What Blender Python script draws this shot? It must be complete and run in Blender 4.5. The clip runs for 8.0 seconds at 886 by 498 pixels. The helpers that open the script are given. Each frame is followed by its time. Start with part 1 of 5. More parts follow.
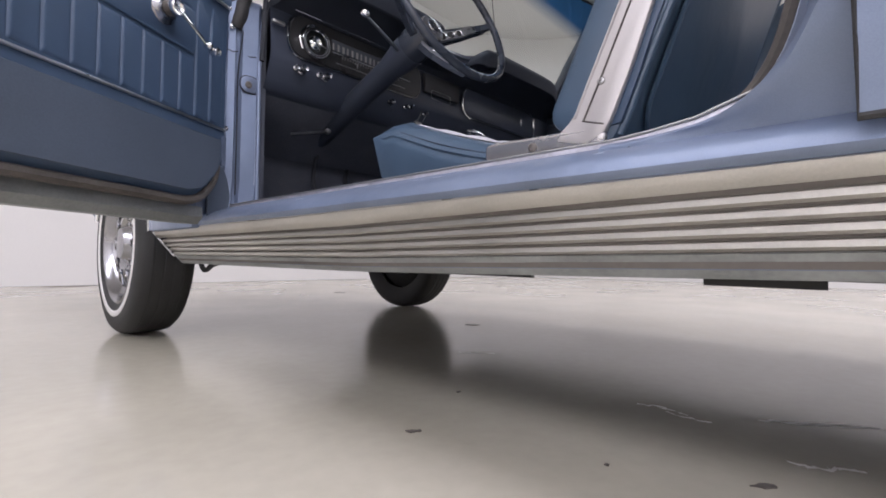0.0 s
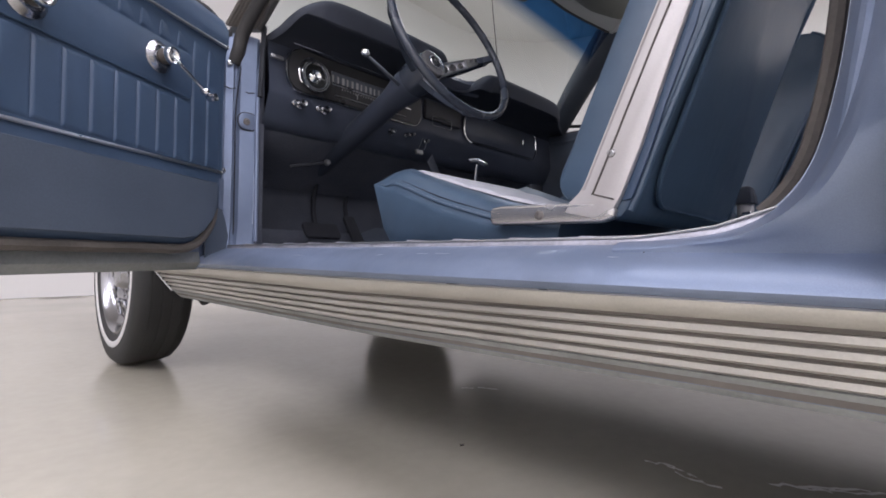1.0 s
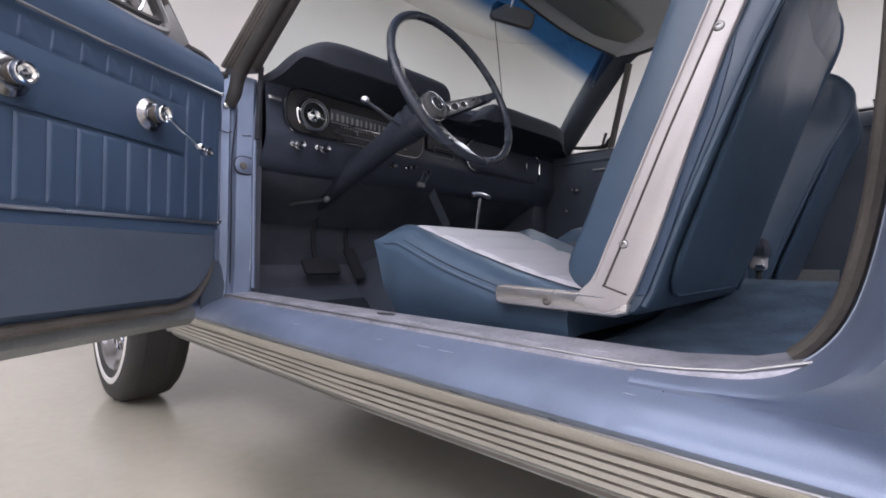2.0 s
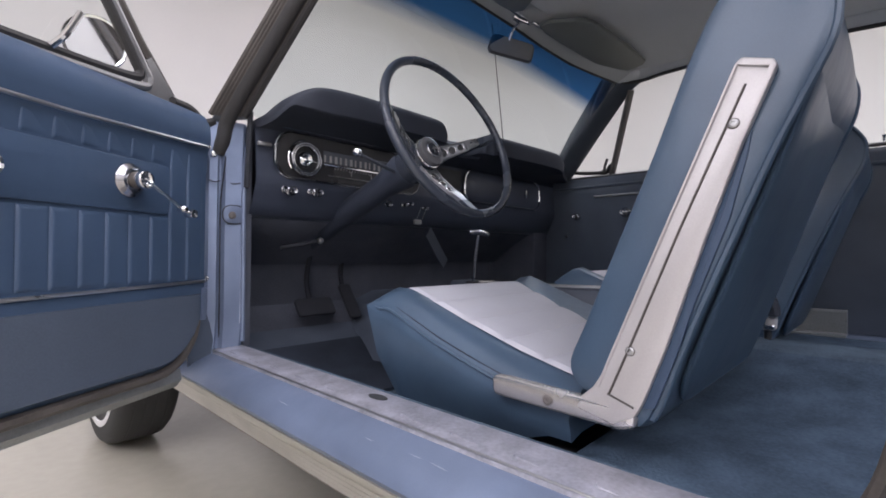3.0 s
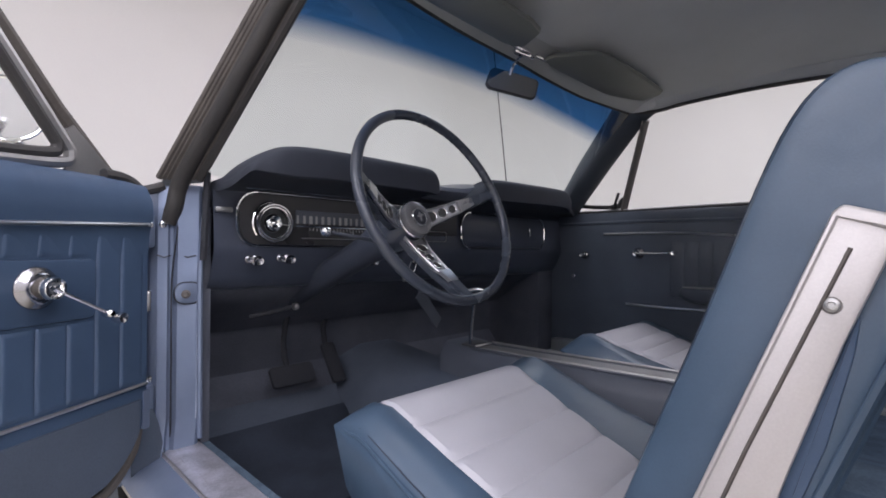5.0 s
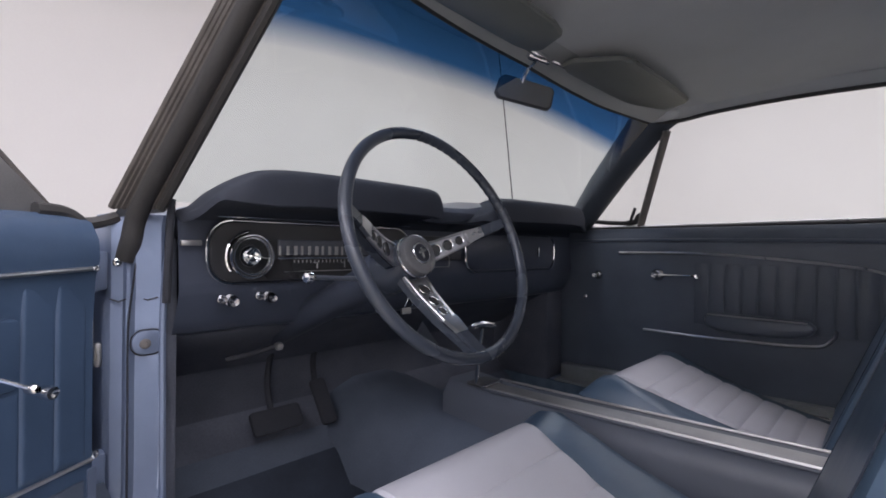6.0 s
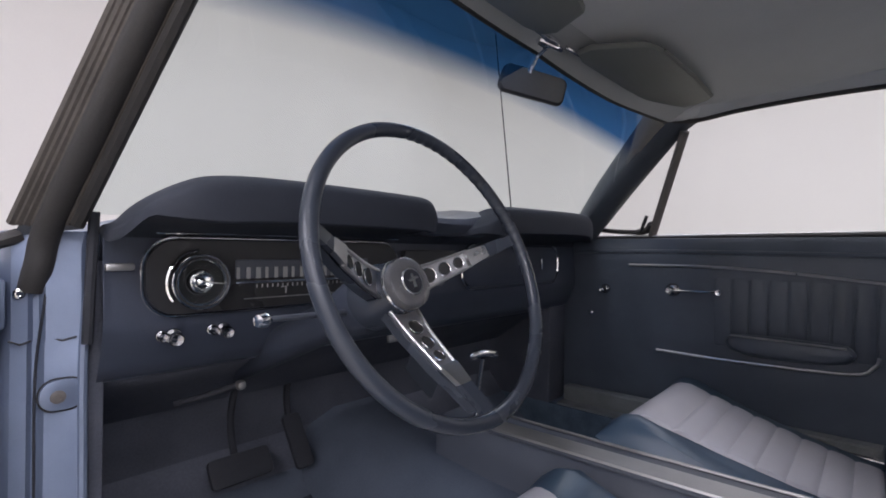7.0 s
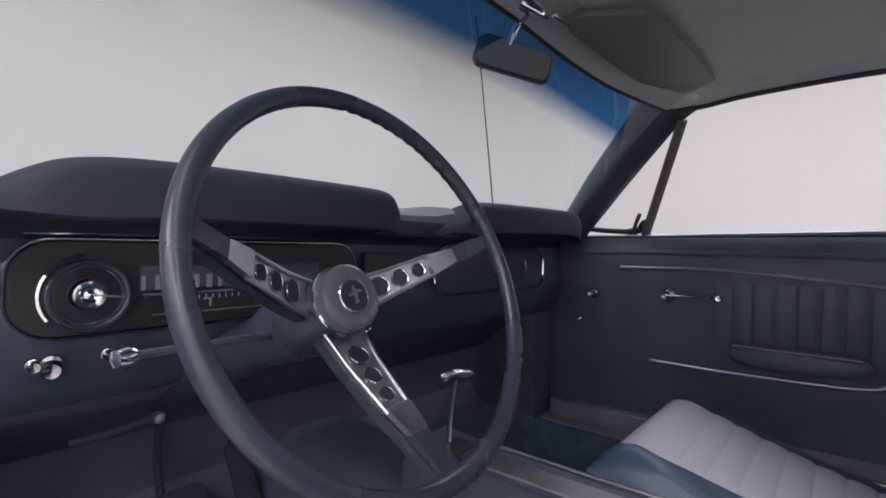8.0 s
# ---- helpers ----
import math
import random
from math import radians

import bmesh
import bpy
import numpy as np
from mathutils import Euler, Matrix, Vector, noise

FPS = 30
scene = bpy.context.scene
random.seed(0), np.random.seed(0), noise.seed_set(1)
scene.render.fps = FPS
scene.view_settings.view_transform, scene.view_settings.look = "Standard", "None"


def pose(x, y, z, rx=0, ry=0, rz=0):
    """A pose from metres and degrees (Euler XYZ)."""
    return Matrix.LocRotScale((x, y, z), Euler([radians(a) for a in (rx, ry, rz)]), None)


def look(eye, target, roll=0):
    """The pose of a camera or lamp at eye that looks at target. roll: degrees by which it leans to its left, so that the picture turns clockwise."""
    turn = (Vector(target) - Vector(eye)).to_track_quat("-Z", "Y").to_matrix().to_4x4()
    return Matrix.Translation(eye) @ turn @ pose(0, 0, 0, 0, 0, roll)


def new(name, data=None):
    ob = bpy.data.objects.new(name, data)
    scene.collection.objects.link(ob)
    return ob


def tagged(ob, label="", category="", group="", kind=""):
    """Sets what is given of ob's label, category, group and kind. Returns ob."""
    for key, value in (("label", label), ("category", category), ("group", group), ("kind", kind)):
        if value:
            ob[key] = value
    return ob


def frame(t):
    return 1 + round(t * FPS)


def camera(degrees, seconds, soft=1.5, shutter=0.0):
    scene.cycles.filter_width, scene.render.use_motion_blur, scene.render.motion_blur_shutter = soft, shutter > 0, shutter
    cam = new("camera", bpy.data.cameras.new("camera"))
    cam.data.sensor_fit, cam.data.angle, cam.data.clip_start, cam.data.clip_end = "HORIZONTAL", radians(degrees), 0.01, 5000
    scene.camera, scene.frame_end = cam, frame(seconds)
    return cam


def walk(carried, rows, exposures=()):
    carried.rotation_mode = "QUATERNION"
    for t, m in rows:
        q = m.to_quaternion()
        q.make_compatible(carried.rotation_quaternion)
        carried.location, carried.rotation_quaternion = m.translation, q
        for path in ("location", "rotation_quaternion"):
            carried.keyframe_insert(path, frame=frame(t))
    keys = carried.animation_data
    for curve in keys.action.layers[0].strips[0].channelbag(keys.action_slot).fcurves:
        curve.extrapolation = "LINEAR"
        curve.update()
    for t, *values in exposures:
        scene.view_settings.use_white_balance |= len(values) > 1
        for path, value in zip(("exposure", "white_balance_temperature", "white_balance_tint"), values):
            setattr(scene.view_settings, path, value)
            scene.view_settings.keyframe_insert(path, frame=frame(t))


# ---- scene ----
cam = camera(86.8, 8.0, 1.8)
PATH = [
    (0, (-1.224, -0.877, 0.276), (0.229, 0.497, 0.323), 0.9),
    (0.5, (-1.222, -0.865, 0.334), (0.232, 0.508, 0.375), 0.9),
    (1, (-1.215, -0.858, 0.385), (0.239, 0.516, 0.421), 0.8),
    (1.5, (-1.201, -0.841, 0.449), (0.25, 0.536, 0.477), 0.8),
    (2.8, (-1.172, -0.823, 0.613), (0.273, 0.559, 0.63), 0.6),
    (3, (-1.16, -0.812, 0.64), (0.288, 0.568, 0.657), 0.6),
    (3.5, (-1.131, -0.792, 0.688), (0.314, 0.591, 0.703), 0.5),
    (4, (-1.097, -0.77, 0.736), (0.346, 0.615, 0.749), 0.4),
    (4.5, (-1.062, -0.748, 0.781), (0.379, 0.639, 0.789), 0.5),
    (4.7, (-1.044, -0.741, 0.796), (0.389, 0.654, 0.803), 0.5),
    (5.8, (-0.95, -0.639, 0.888), (0.488, 0.75, 0.881), 0.6),
    (6, (-0.926, -0.611, 0.897), (0.515, 0.776, 0.895), 0.6),
    (6.5, (-0.865, -0.543, 0.92), (0.584, 0.836, 0.919), 0.7),
    (7, (-0.812, -0.488, 0.934), (0.659, 0.867, 0.933), 0.7),
    (7.5, (-0.752, -0.453, 0.94), (0.743, 0.875, 0.937), 0.7),
    (8, (-0.678, -0.417, 0.941), (0.83, 0.896, 0.935), 0.7),
]
EXPOSURES = [(0, 0.20, 5830, 20), (8, 0.20, 5830, 20)]
walk(cam, [(t, look(eye, target, roll)) for t, eye, target, roll in PATH], EXPOSURES)

# ---- light ----
world = bpy.data.worlds.new("studio_world")
world.use_nodes = True
world.node_tree.nodes["Background"].inputs[0].default_value = (0.80, 0.83, 0.90, 1)
world.node_tree.nodes["Background"].inputs[1].default_value = 0.05
scene.world = world
scene.view_settings.exposure = 0.0


def area_lamp(name, x, y, z, sx, sy, watts, tint=(1.0, 0.97, 0.93)):
    lamp = bpy.data.lights.new(name, "AREA")
    lamp.shape, lamp.size, lamp.size_y, lamp.energy, lamp.color = "RECTANGLE", sx, sy, watts, tint
    ob = new(name, lamp)
    ob.location = (x, y, z)
    return ob


# Overhead light is soft; these lamps' number, places and powers are made up.
LAMPS = [(-4.6, -4.0, 122), (-4.6, -0.3, 120), (-0.9, -4.2, 152), (-0.9, -0.8, 70), (3.4, -3.6, 66), (3.3, 0.9, 66)]
for lx, ly, power in LAMPS:
    area_lamp("overhead_soft_lamp", lx, ly, 3.93, 2.0, 3.0, power)


# ---- materials ----
def mat(name, base, rough=0.5, metal=0.0, var=0.12, scale=6.0, fine=120.0, bump=0.0, coat=0.0, spec=0.5, rvar=0.08, wave=0.0):
    m = bpy.data.materials.new(name)
    m.use_nodes = True
    nt = m.node_tree
    b = nt.nodes["Principled BSDF"]
    tc = nt.nodes.new("ShaderNodeTexCoord")
    n1 = nt.nodes.new("ShaderNodeTexNoise")
    n2 = nt.nodes.new("ShaderNodeTexNoise")
    n1.inputs["Scale"].default_value, n1.inputs["Detail"].default_value = scale, 5
    n2.inputs["Scale"].default_value, n2.inputs["Detail"].default_value = fine, 3
    for n in (n1, n2):
        nt.links.new(tc.outputs["Object"], n.inputs["Vector"])
    add = nt.nodes.new("ShaderNodeMath")
    add.operation = "MULTIPLY_ADD"
    nt.links.new(n2.outputs["Fac"], add.inputs[0])
    add.inputs[1].default_value = 0.45
    nt.links.new(n1.outputs["Fac"], add.inputs[2])
    ramp = nt.nodes.new("ShaderNodeValToRGB")
    ramp.color_ramp.elements[0].position, ramp.color_ramp.elements[1].position = 0.45, 1.0
    ramp.color_ramp.elements[0].color = (*[c * (1 - var) for c in base], 1)
    ramp.color_ramp.elements[1].color = (*[min(1, c * (1 + var)) for c in base], 1)
    nt.links.new(add.outputs[0], ramp.inputs[0])
    nt.links.new(ramp.outputs[0], b.inputs["Base Color"])
    mr = nt.nodes.new("ShaderNodeMapRange")
    mr.inputs["To Min"].default_value, mr.inputs["To Max"].default_value = max(0.02, rough - rvar), min(1, rough + rvar)
    nt.links.new(n1.outputs["Fac"], mr.inputs[0])
    nt.links.new(mr.outputs[0], b.inputs["Roughness"])
    b.inputs["Metallic"].default_value = metal
    b.inputs["Coat Weight"].default_value = coat
    b.inputs["Coat Roughness"].default_value = 0.08
    b.inputs["Specular IOR Level"].default_value = spec
    if bump:
        bp = nt.nodes.new("ShaderNodeBump")
        bp.inputs["Strength"].default_value, bp.inputs["Distance"].default_value = bump, 0.002
        nt.links.new(n2.outputs["Fac"], bp.inputs["Height"])
        nt.links.new(bp.outputs[0], b.inputs["Normal"])
        if wave:
            # slow dents and puckers under the fine grain
            n3, slow = nt.nodes.new("ShaderNodeTexNoise"), nt.nodes.new("ShaderNodeBump")
            n3.inputs["Scale"].default_value, n3.inputs["Detail"].default_value = 17.0, 2
            slow.inputs["Strength"].default_value, slow.inputs["Distance"].default_value = wave, 0.006
            nt.links.new(tc.outputs["Object"], n3.inputs["Vector"])
            nt.links.new(n3.outputs["Fac"], slow.inputs["Height"])
            nt.links.new(slow.outputs[0], bp.inputs["Normal"])
    return m


def glass(name, tint, band=None, gloss=(0.18, 0.012)):
    m = bpy.data.materials.new(name)
    m.use_nodes = True
    nt = m.node_tree
    nt.nodes.remove(nt.nodes["Principled BSDF"])
    out = nt.nodes["Material Output"]
    tr, gl, mix, fr = (nt.nodes.new("ShaderNode" + k) for k in ("BsdfTransparent", "BsdfGlossy", "MixShader", "LayerWeight"))
    fr.inputs["Blend"].default_value = 0.5
    power = nt.nodes.new("ShaderNodeMath")
    power.operation = "POWER"
    power.inputs[1].default_value = 4.0
    gain = nt.nodes.new("ShaderNodeMath")
    gain.operation = "MULTIPLY_ADD"
    gain.inputs[1].default_value, gain.inputs[2].default_value = gloss
    nt.links.new(fr.outputs["Facing"], power.inputs[0])
    nt.links.new(power.outputs[0], gain.inputs[0])
    gl.inputs["Roughness"].default_value = 0.02
    tr.inputs[0].default_value = (*tint, 1)
    if band:
        tc = nt.nodes.new("ShaderNodeTexCoord")
        sep = nt.nodes.new("ShaderNodeSeparateXYZ")
        mr = nt.nodes.new("ShaderNodeMapRange")
        ramp = nt.nodes.new("ShaderNodeValToRGB")
        nt.links.new(tc.outputs["Object"], sep.inputs[0])
        square = nt.nodes.new("ShaderNodeMath")
        square.operation = "POWER"
        square.inputs[1].default_value = 2.0
        size = nt.nodes.new("ShaderNodeMath")
        size.operation = "ABSOLUTE"
        nt.links.new(sep.outputs["X"], size.inputs[0])
        nt.links.new(size.outputs[0], square.inputs[0])
        level = nt.nodes.new("ShaderNodeMath")
        level.operation = "MULTIPLY_ADD"
        level.inputs[1].default_value = 0.16
        nt.links.new(square.outputs[0], level.inputs[0])
        nt.links.new(sep.outputs["Z"], level.inputs[2])
        nt.links.new(level.outputs[0], mr.inputs[0])
        mr.inputs["From Min"].default_value, mr.inputs["From Max"].default_value = band[0], band[1]
        e = ramp.color_ramp.elements
        e[0].position, e[0].color = 0.0, (*tint, 1)
        e[1].position, e[1].color = 1.0, (*band[3], 1)
        mid = e.new(0.30)
        mid.color = (*band[2], 1)
        nt.links.new(mr.outputs[0], ramp.inputs[0])
        nt.links.new(ramp.outputs[0], tr.inputs[0])
    nt.links.new(gain.outputs[0], mix.inputs[0])
    nt.links.new(tr.outputs[0], mix.inputs[1])
    nt.links.new(gl.outputs[0], mix.inputs[2])
    nt.links.new(mix.outputs[0], out.inputs[0])
    return m


PAINT = mat("silver_blue_paint", (0.200, 0.245, 0.348), 0.50, 0.48, 0.16, 9, 900, 0.02, 0.25, wave=0.60)
DOOR_VINYL = mat("door_vinyl_blue", (0.047, 0.076, 0.130), 0.42, 0, 0.14, 7, 700, 0.10, 0.0, 0.38, wave=0.25)
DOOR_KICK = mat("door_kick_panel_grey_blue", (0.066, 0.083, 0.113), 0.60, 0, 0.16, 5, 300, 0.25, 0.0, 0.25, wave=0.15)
# Same vinyl as DOOR_VINYL, lifted and greyed so haze sits in the colour.
SIDE_VINYL_HAZED = mat("side_trim_vinyl_hazed", (0.096, 0.112, 0.142), 0.38, 0, 0.16, 7, 700, 0.10, 0.0, 0.42, wave=0.30)
SEAT_VINYL = mat("seat_vinyl_blue", (0.056, 0.090, 0.138), 0.36, 0, 0.12, 9, 500, 0.05, 0.0, 0.50, wave=0.30)
SEAT_WHITE = mat("seat_vinyl_white", (0.49, 0.485, 0.525), 0.5, 0, 0.06, 9, 500, 0.12)
DASH = mat("dash_pad_dark_blue", (0.037, 0.042, 0.056), 0.66, 0, 0.2, 7, 600, 0.15, 0.0, 0.25)
DASH_FACE = mat("dash_face_dark_blue", (0.053, 0.062, 0.088), 0.32, 0, 0.2, 7, 500, 0.06, 0.0, 0.45)
CENTRE_PAD = mat("dash_top_blue_vinyl", (0.085, 0.095, 0.125), 0.30, 0, 0.15, 7, 500, 0.06, 0.0, 0.5)
DASH_PAINT = mat("dash_painted_blue", (0.075, 0.084, 0.100), 0.42, 0, 0.12, 7, 500, 0.08)
PILLAR = mat("pillar_cover_blue_grey", (0.055, 0.064, 0.080), 0.36, 0, 0.15, 7, 500, 0.06)
BLACK = mat("black_plastic", (0.045, 0.045, 0.047), 0.5, 0, 0.15)
CARPET = mat("carpet_blue", (0.092, 0.126, 0.168), 0.95, 0, 0.38, 16, 190, 1.0, 0, 0.1, wave=0.5)
# Carpet for the rear floor, a little darker than CARPET.
CARPET_REAR = mat("rear_carpet_blue", (0.072, 0.104, 0.148), 0.95, 0, 0.38, 16, 190, 1.0, 0, 0.1, wave=0.5)
LINER = mat("dark_footwell_liner", (0.094, 0.110, 0.142), 0.9, 0, 0.2, 6, 300, 0.25, 0, 0.1)
MAT_DARK = mat("floor_mat_dark", (0.042, 0.050, 0.068), 0.9, 0, 0.2, 10, 300, 0.6, 0, 0.1)
HEAD = mat("headliner_grey", (0.60, 0.61, 0.61), 0.85, 0, 0.07, 5, 420, 0.3, 0, 0.2)
HEADER = mat("header_grey_vinyl", (0.40, 0.41, 0.41), 0.6, 0, 0.1, 5, 420, 0.2, 0, 0.3)
VISOR = mat("visor_grey_vinyl", (0.165, 0.172, 0.160), 0.5, 0, 0.1, 6, 500, 0.15)
CHROME = mat("chrome", (0.80, 0.80, 0.81), 0.10, 1.0, 0.06, 14, 200, 0.02, rvar=0.05)
ALU = mat("brushed_aluminium", (0.43, 0.425, 0.42), 0.45, 1.0, 0.12, 18, 500, 0.08)
BRUSHED = mat("bright_brushed_band", (0.52, 0.52, 0.53), 0.30, 1.0, 0.10, 18, 500, 0.06)
BRACKET = mat("anodised_trim", (0.50, 0.475, 0.465), 0.45, 0.35, 0.10, 8, 500, 0.05)
SCUFF = mat("worn_scuff_plate", (0.45, 0.445, 0.50), 0.45, 0.5, 0.35, 22, 180, 0.3)
RUBBER = mat("rubber_black", (0.034, 0.032, 0.031), 0.62, 0, 0.2, 9, 300, 0.15)
OLD_RUBBER = mat("aged_rubber_brown", (0.078, 0.068, 0.060), 0.66, 0, 0.3, 16, 220, 0.3)
TYRE = mat("tyre_rubber", (0.030, 0.030, 0.030), 0.68, 0, 0.2, 12, 240, 0.25)
WHEEL_CHROME = mat("dull_wheel_chrome", (0.34, 0.34, 0.36), 0.18, 1.0, 0.1, 14, 200, 0.02, rvar=0.05)
COLUMN = mat("column_black", (0.040, 0.042, 0.050), 0.8, 0, 0.1, spec=0.15)
COLUMN_TUBE = mat("column_satin_blue", (0.046, 0.054, 0.076), 0.6, 0, 0.1, 8, 400, 0.05, spec=0.3)
CONSOLE = mat("console_dark_blue", (0.088, 0.098, 0.122), 0.42, 0, 0.1, 8, 500, 0.1)
FIREWALL = mat("dark_firewall_mat", (0.098, 0.105, 0.130), 0.9, 0, 0.25, 7, 200, 0.3, 0, 0.1)
# Pale paint for sill scratches and for highlights put into the colour.
WEAR_GLINT = mat("wear_and_glint_paint", (0.42, 0.47, 0.58), 0.5, 0, 0.1)
WHITEWALL = mat("whitewall", (0.72, 0.71, 0.70), 0.55, 0, 0.08)
GAUGE = mat("gauge_face_black", (0.036, 0.036, 0.038), 0.3, 0, 0.1)
HUB_GREY = mat("hub_smoked_plastic", (0.115, 0.115, 0.122), 0.25, 0.0, 0.15, 12, 300, 0.03, 0.4)
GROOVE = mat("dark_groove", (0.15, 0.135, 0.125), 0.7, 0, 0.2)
PALE = mat("pale_marking", (0.38, 0.38, 0.38), 0.5, 0, 0.1)
MIRROR = mat("mirror_silver", (0.55, 0.54, 0.56), 0.10, 1.0, 0.02, rvar=0.01)
SPOKE = mat("polished_spoke_metal", (0.60, 0.60, 0.63), 0.34, 1.0, 0.14, 40, 400, 0.10, rvar=0.12)
FOOT = mat("polished_bracket_metal", (0.56, 0.54, 0.53), 0.26, 0.80, 0.12, 14, 300, 0.05, rvar=0.06)
MOULDING = mat("aged_bright_moulding", (0.50, 0.485, 0.450), 0.42, 0.8, 0.14, 10, 400, 0.10)
MOULD_FLANGE = mat("chipped_grey_flange", (0.30, 0.315, 0.315), 0.55, 0.1, 0.30, 14, 160, 0.3)
FLANGE = mat("grey_lower_flange", (0.23, 0.24, 0.24), 0.5, 0.3, 0.25, 9, 200, 0.2)
CREAM = mat("cream_plastic", (0.42, 0.40, 0.40), 0.4, 0, 0.1)
DARK_MIRROR = mat("night_mirror_glass", (0.15, 0.15, 0.15), 0.12, 0.0, 0.05, rvar=0.03)
WHEEL_BLUE = mat("steering_wheel_blue", (0.041, 0.049, 0.066), 0.27, 0, 0.10, 8, 500, 0.04)
UNDER = mat("underbody_black", (0.03, 0.03, 0.03), 0.8, 0, 0.3, 8, 120, 0.3)
GLASS_WS = glass("windshield_glass", (0.87, 0.93, 0.915), (1.262, 1.380, (0.040, 0.150, 0.375), (0.022, 0.078, 0.190)), (0.40, 0.075))
GLASS = glass("clear_glass", (0.93, 0.95, 0.94))


# ---- shape helpers ----
def part(name, bm, material, parent=None, label="", smooth=True):
    me = bpy.data.meshes.new(name)
    bmesh.ops.recalc_face_normals(bm, faces=bm.faces[:])
    for f in bm.faces:
        f.smooth = smooth
    bm.to_mesh(me)
    bm.free()
    if smooth:
        me.set_sharp_from_angle(angle=radians(38))
    me.materials.append(material)
    ob = new(name, me)
    ob.parent = parent
    return tagged(ob, label=label)


def poly(verts, faces):
    bm = bmesh.new()
    vs = [bm.verts.new(v) for v in verts]
    for f in faces:
        bm.faces.new([vs[i] for i in f])
    return bm


def join(*bms):
    out = bmesh.new()
    for b in bms:
        me = bpy.data.meshes.new("piece")
        b.to_mesh(me)
        b.free()
        out.from_mesh(me)
        bpy.data.meshes.remove(me)
    return out


def moved(bm, m):
    bmesh.ops.transform(bm, matrix=m, verts=bm.verts[:])
    return bm


def box(x0, x1, y0, y1, z0, z1, r=0.0, seg=2):
    bm = bmesh.new()
    bmesh.ops.create_cube(bm, size=1)
    bmesh.ops.scale(bm, vec=(x1 - x0, y1 - y0, z1 - z0), verts=bm.verts[:])
    bmesh.ops.translate(bm, vec=((x0 + x1) / 2, (y0 + y1) / 2, (z0 + z1) / 2), verts=bm.verts[:])
    if r:
        bmesh.ops.bevel(bm, geom=bm.edges[:], offset=r, segments=seg, profile=0.5, affect="EDGES")
    return bm


def loft(rings, ring_closed=True, caps=True, path_closed=False):
    """Skin over rings of equally many points."""
    n = len(rings[0])
    verts = [p for ring in rings for p in ring]
    faces = []
    k = len(rings)
    for i in range(k if path_closed else k - 1):
        a, b = i * n, ((i + 1) % k) * n
        for j in range(n if ring_closed else n - 1):
            j2 = (j + 1) % n
            faces.append((a + j, a + j2, b + j2, b + j))
    if caps and ring_closed and not path_closed:
        faces.append(tuple(range(n)))
        faces.append(tuple((k - 1) * n + j for j in range(n)))
    return poly(verts, faces)


def spline(pts, n=8, closed=False):
    """Catmull-Rom through the points."""
    pts = [Vector(p) for p in pts]
    out = []
    m = len(pts)
    for i in range(m if closed else m - 1):
        if closed:
            p0, p1, p2, p3 = pts[i - 1], pts[i], pts[(i + 1) % m], pts[(i + 2) % m]
        else:
            p0, p1, p2, p3 = pts[max(i - 1, 0)], pts[i], pts[i + 1], pts[min(i + 2, m - 1)]
        for j in range(n):
            t = j / n
            out.append(0.5 * (2 * p1 + (p2 - p0) * t + (2 * p0 - 5 * p1 + 4 * p2 - p3) * t * t + (3 * p1 - p0 - 3 * p2 + p3) * t ** 3))
    if not closed:
        out.append(pts[-1])
    return out


def tube(path, r, n=10, closed=False, flat=1.0, up=(0, 0, 1)):
    """A round or flattened tube along a path, its section carried along without twist; r may be a list."""
    path = [Vector(p) for p in path]
    rings = []
    k = len(path)
    s = None
    for i, p in enumerate(path):
        a = path[(i - 1) % k] if closed or i else path[0]
        b = path[(i + 1) % k] if closed or i < k - 1 else path[-1]
        t = (b - a).normalized()
        if s is None:
            s = t.cross(Vector(up))
            if s.length < 0.15:
                s = t.cross(Vector((0, 1, 0)))
        s = (s - t * s.dot(t)).normalized()
        u = s.cross(t)
        rr = r[i] if isinstance(r, (list, tuple)) else r
        rings.append([p + s * (rr * math.cos(2 * math.pi * j / n)) + u * (rr * flat * math.sin(2 * math.pi * j / n)) for j in range(n)])
    return loft(rings, True, True, closed)


def lathe(profile, m, n=32):
    """A profile of (radius, height) turned about z, then placed by m."""
    rings = [[(r * math.cos(2 * math.pi * j / n), r * math.sin(2 * math.pi * j / n), h) for j in range(n)] for r, h in profile]
    bm = loft(rings, True, False)
    bm.verts.ensure_lookup_table()
    for k, (r, h) in ((0, profile[0]), (len(profile) - 1, profile[-1])):
        if r < 0.002:
            bm.faces.new([bm.verts[k * n + j] for j in range(n)])
    return moved(bm, m)


def prism(outline, m, depth, r=0.0, seg=2):
    """An outline in x, y drawn out along z, then placed by m."""
    n = len(outline)
    bm = poly([(x, y, 0) for x, y in outline] + [(x, y, depth) for x, y in outline],
              [tuple(range(n)), tuple(range(n, 2 * n))] + [(i, (i + 1) % n, n + (i + 1) % n, n + i) for i in range(n)])
    if r:
        bmesh.ops.recalc_face_normals(bm, faces=bm.faces[:])
        sharp = [e for e in bm.edges if e.calc_face_angle(0) > 0.6]
        bmesh.ops.bevel(bm, geom=sharp, offset=r, segments=seg, profile=0.5, affect="EDGES")
    return moved(bm, m)


def rounded(x0, x1, y0, y1, r, n=6):
    """The outline of a rounded rectangle."""
    out = []
    for cx, cy, a in ((x1 - r, y1 - r, 0), (x0 + r, y1 - r, 90), (x0 + r, y0 + r, 180), (x1 - r, y0 + r, 270)):
        out += [(cx + r * math.cos(radians(a + 90 * i / n)), cy + r * math.sin(radians(a + 90 * i / n))) for i in range(n + 1)]
    return out


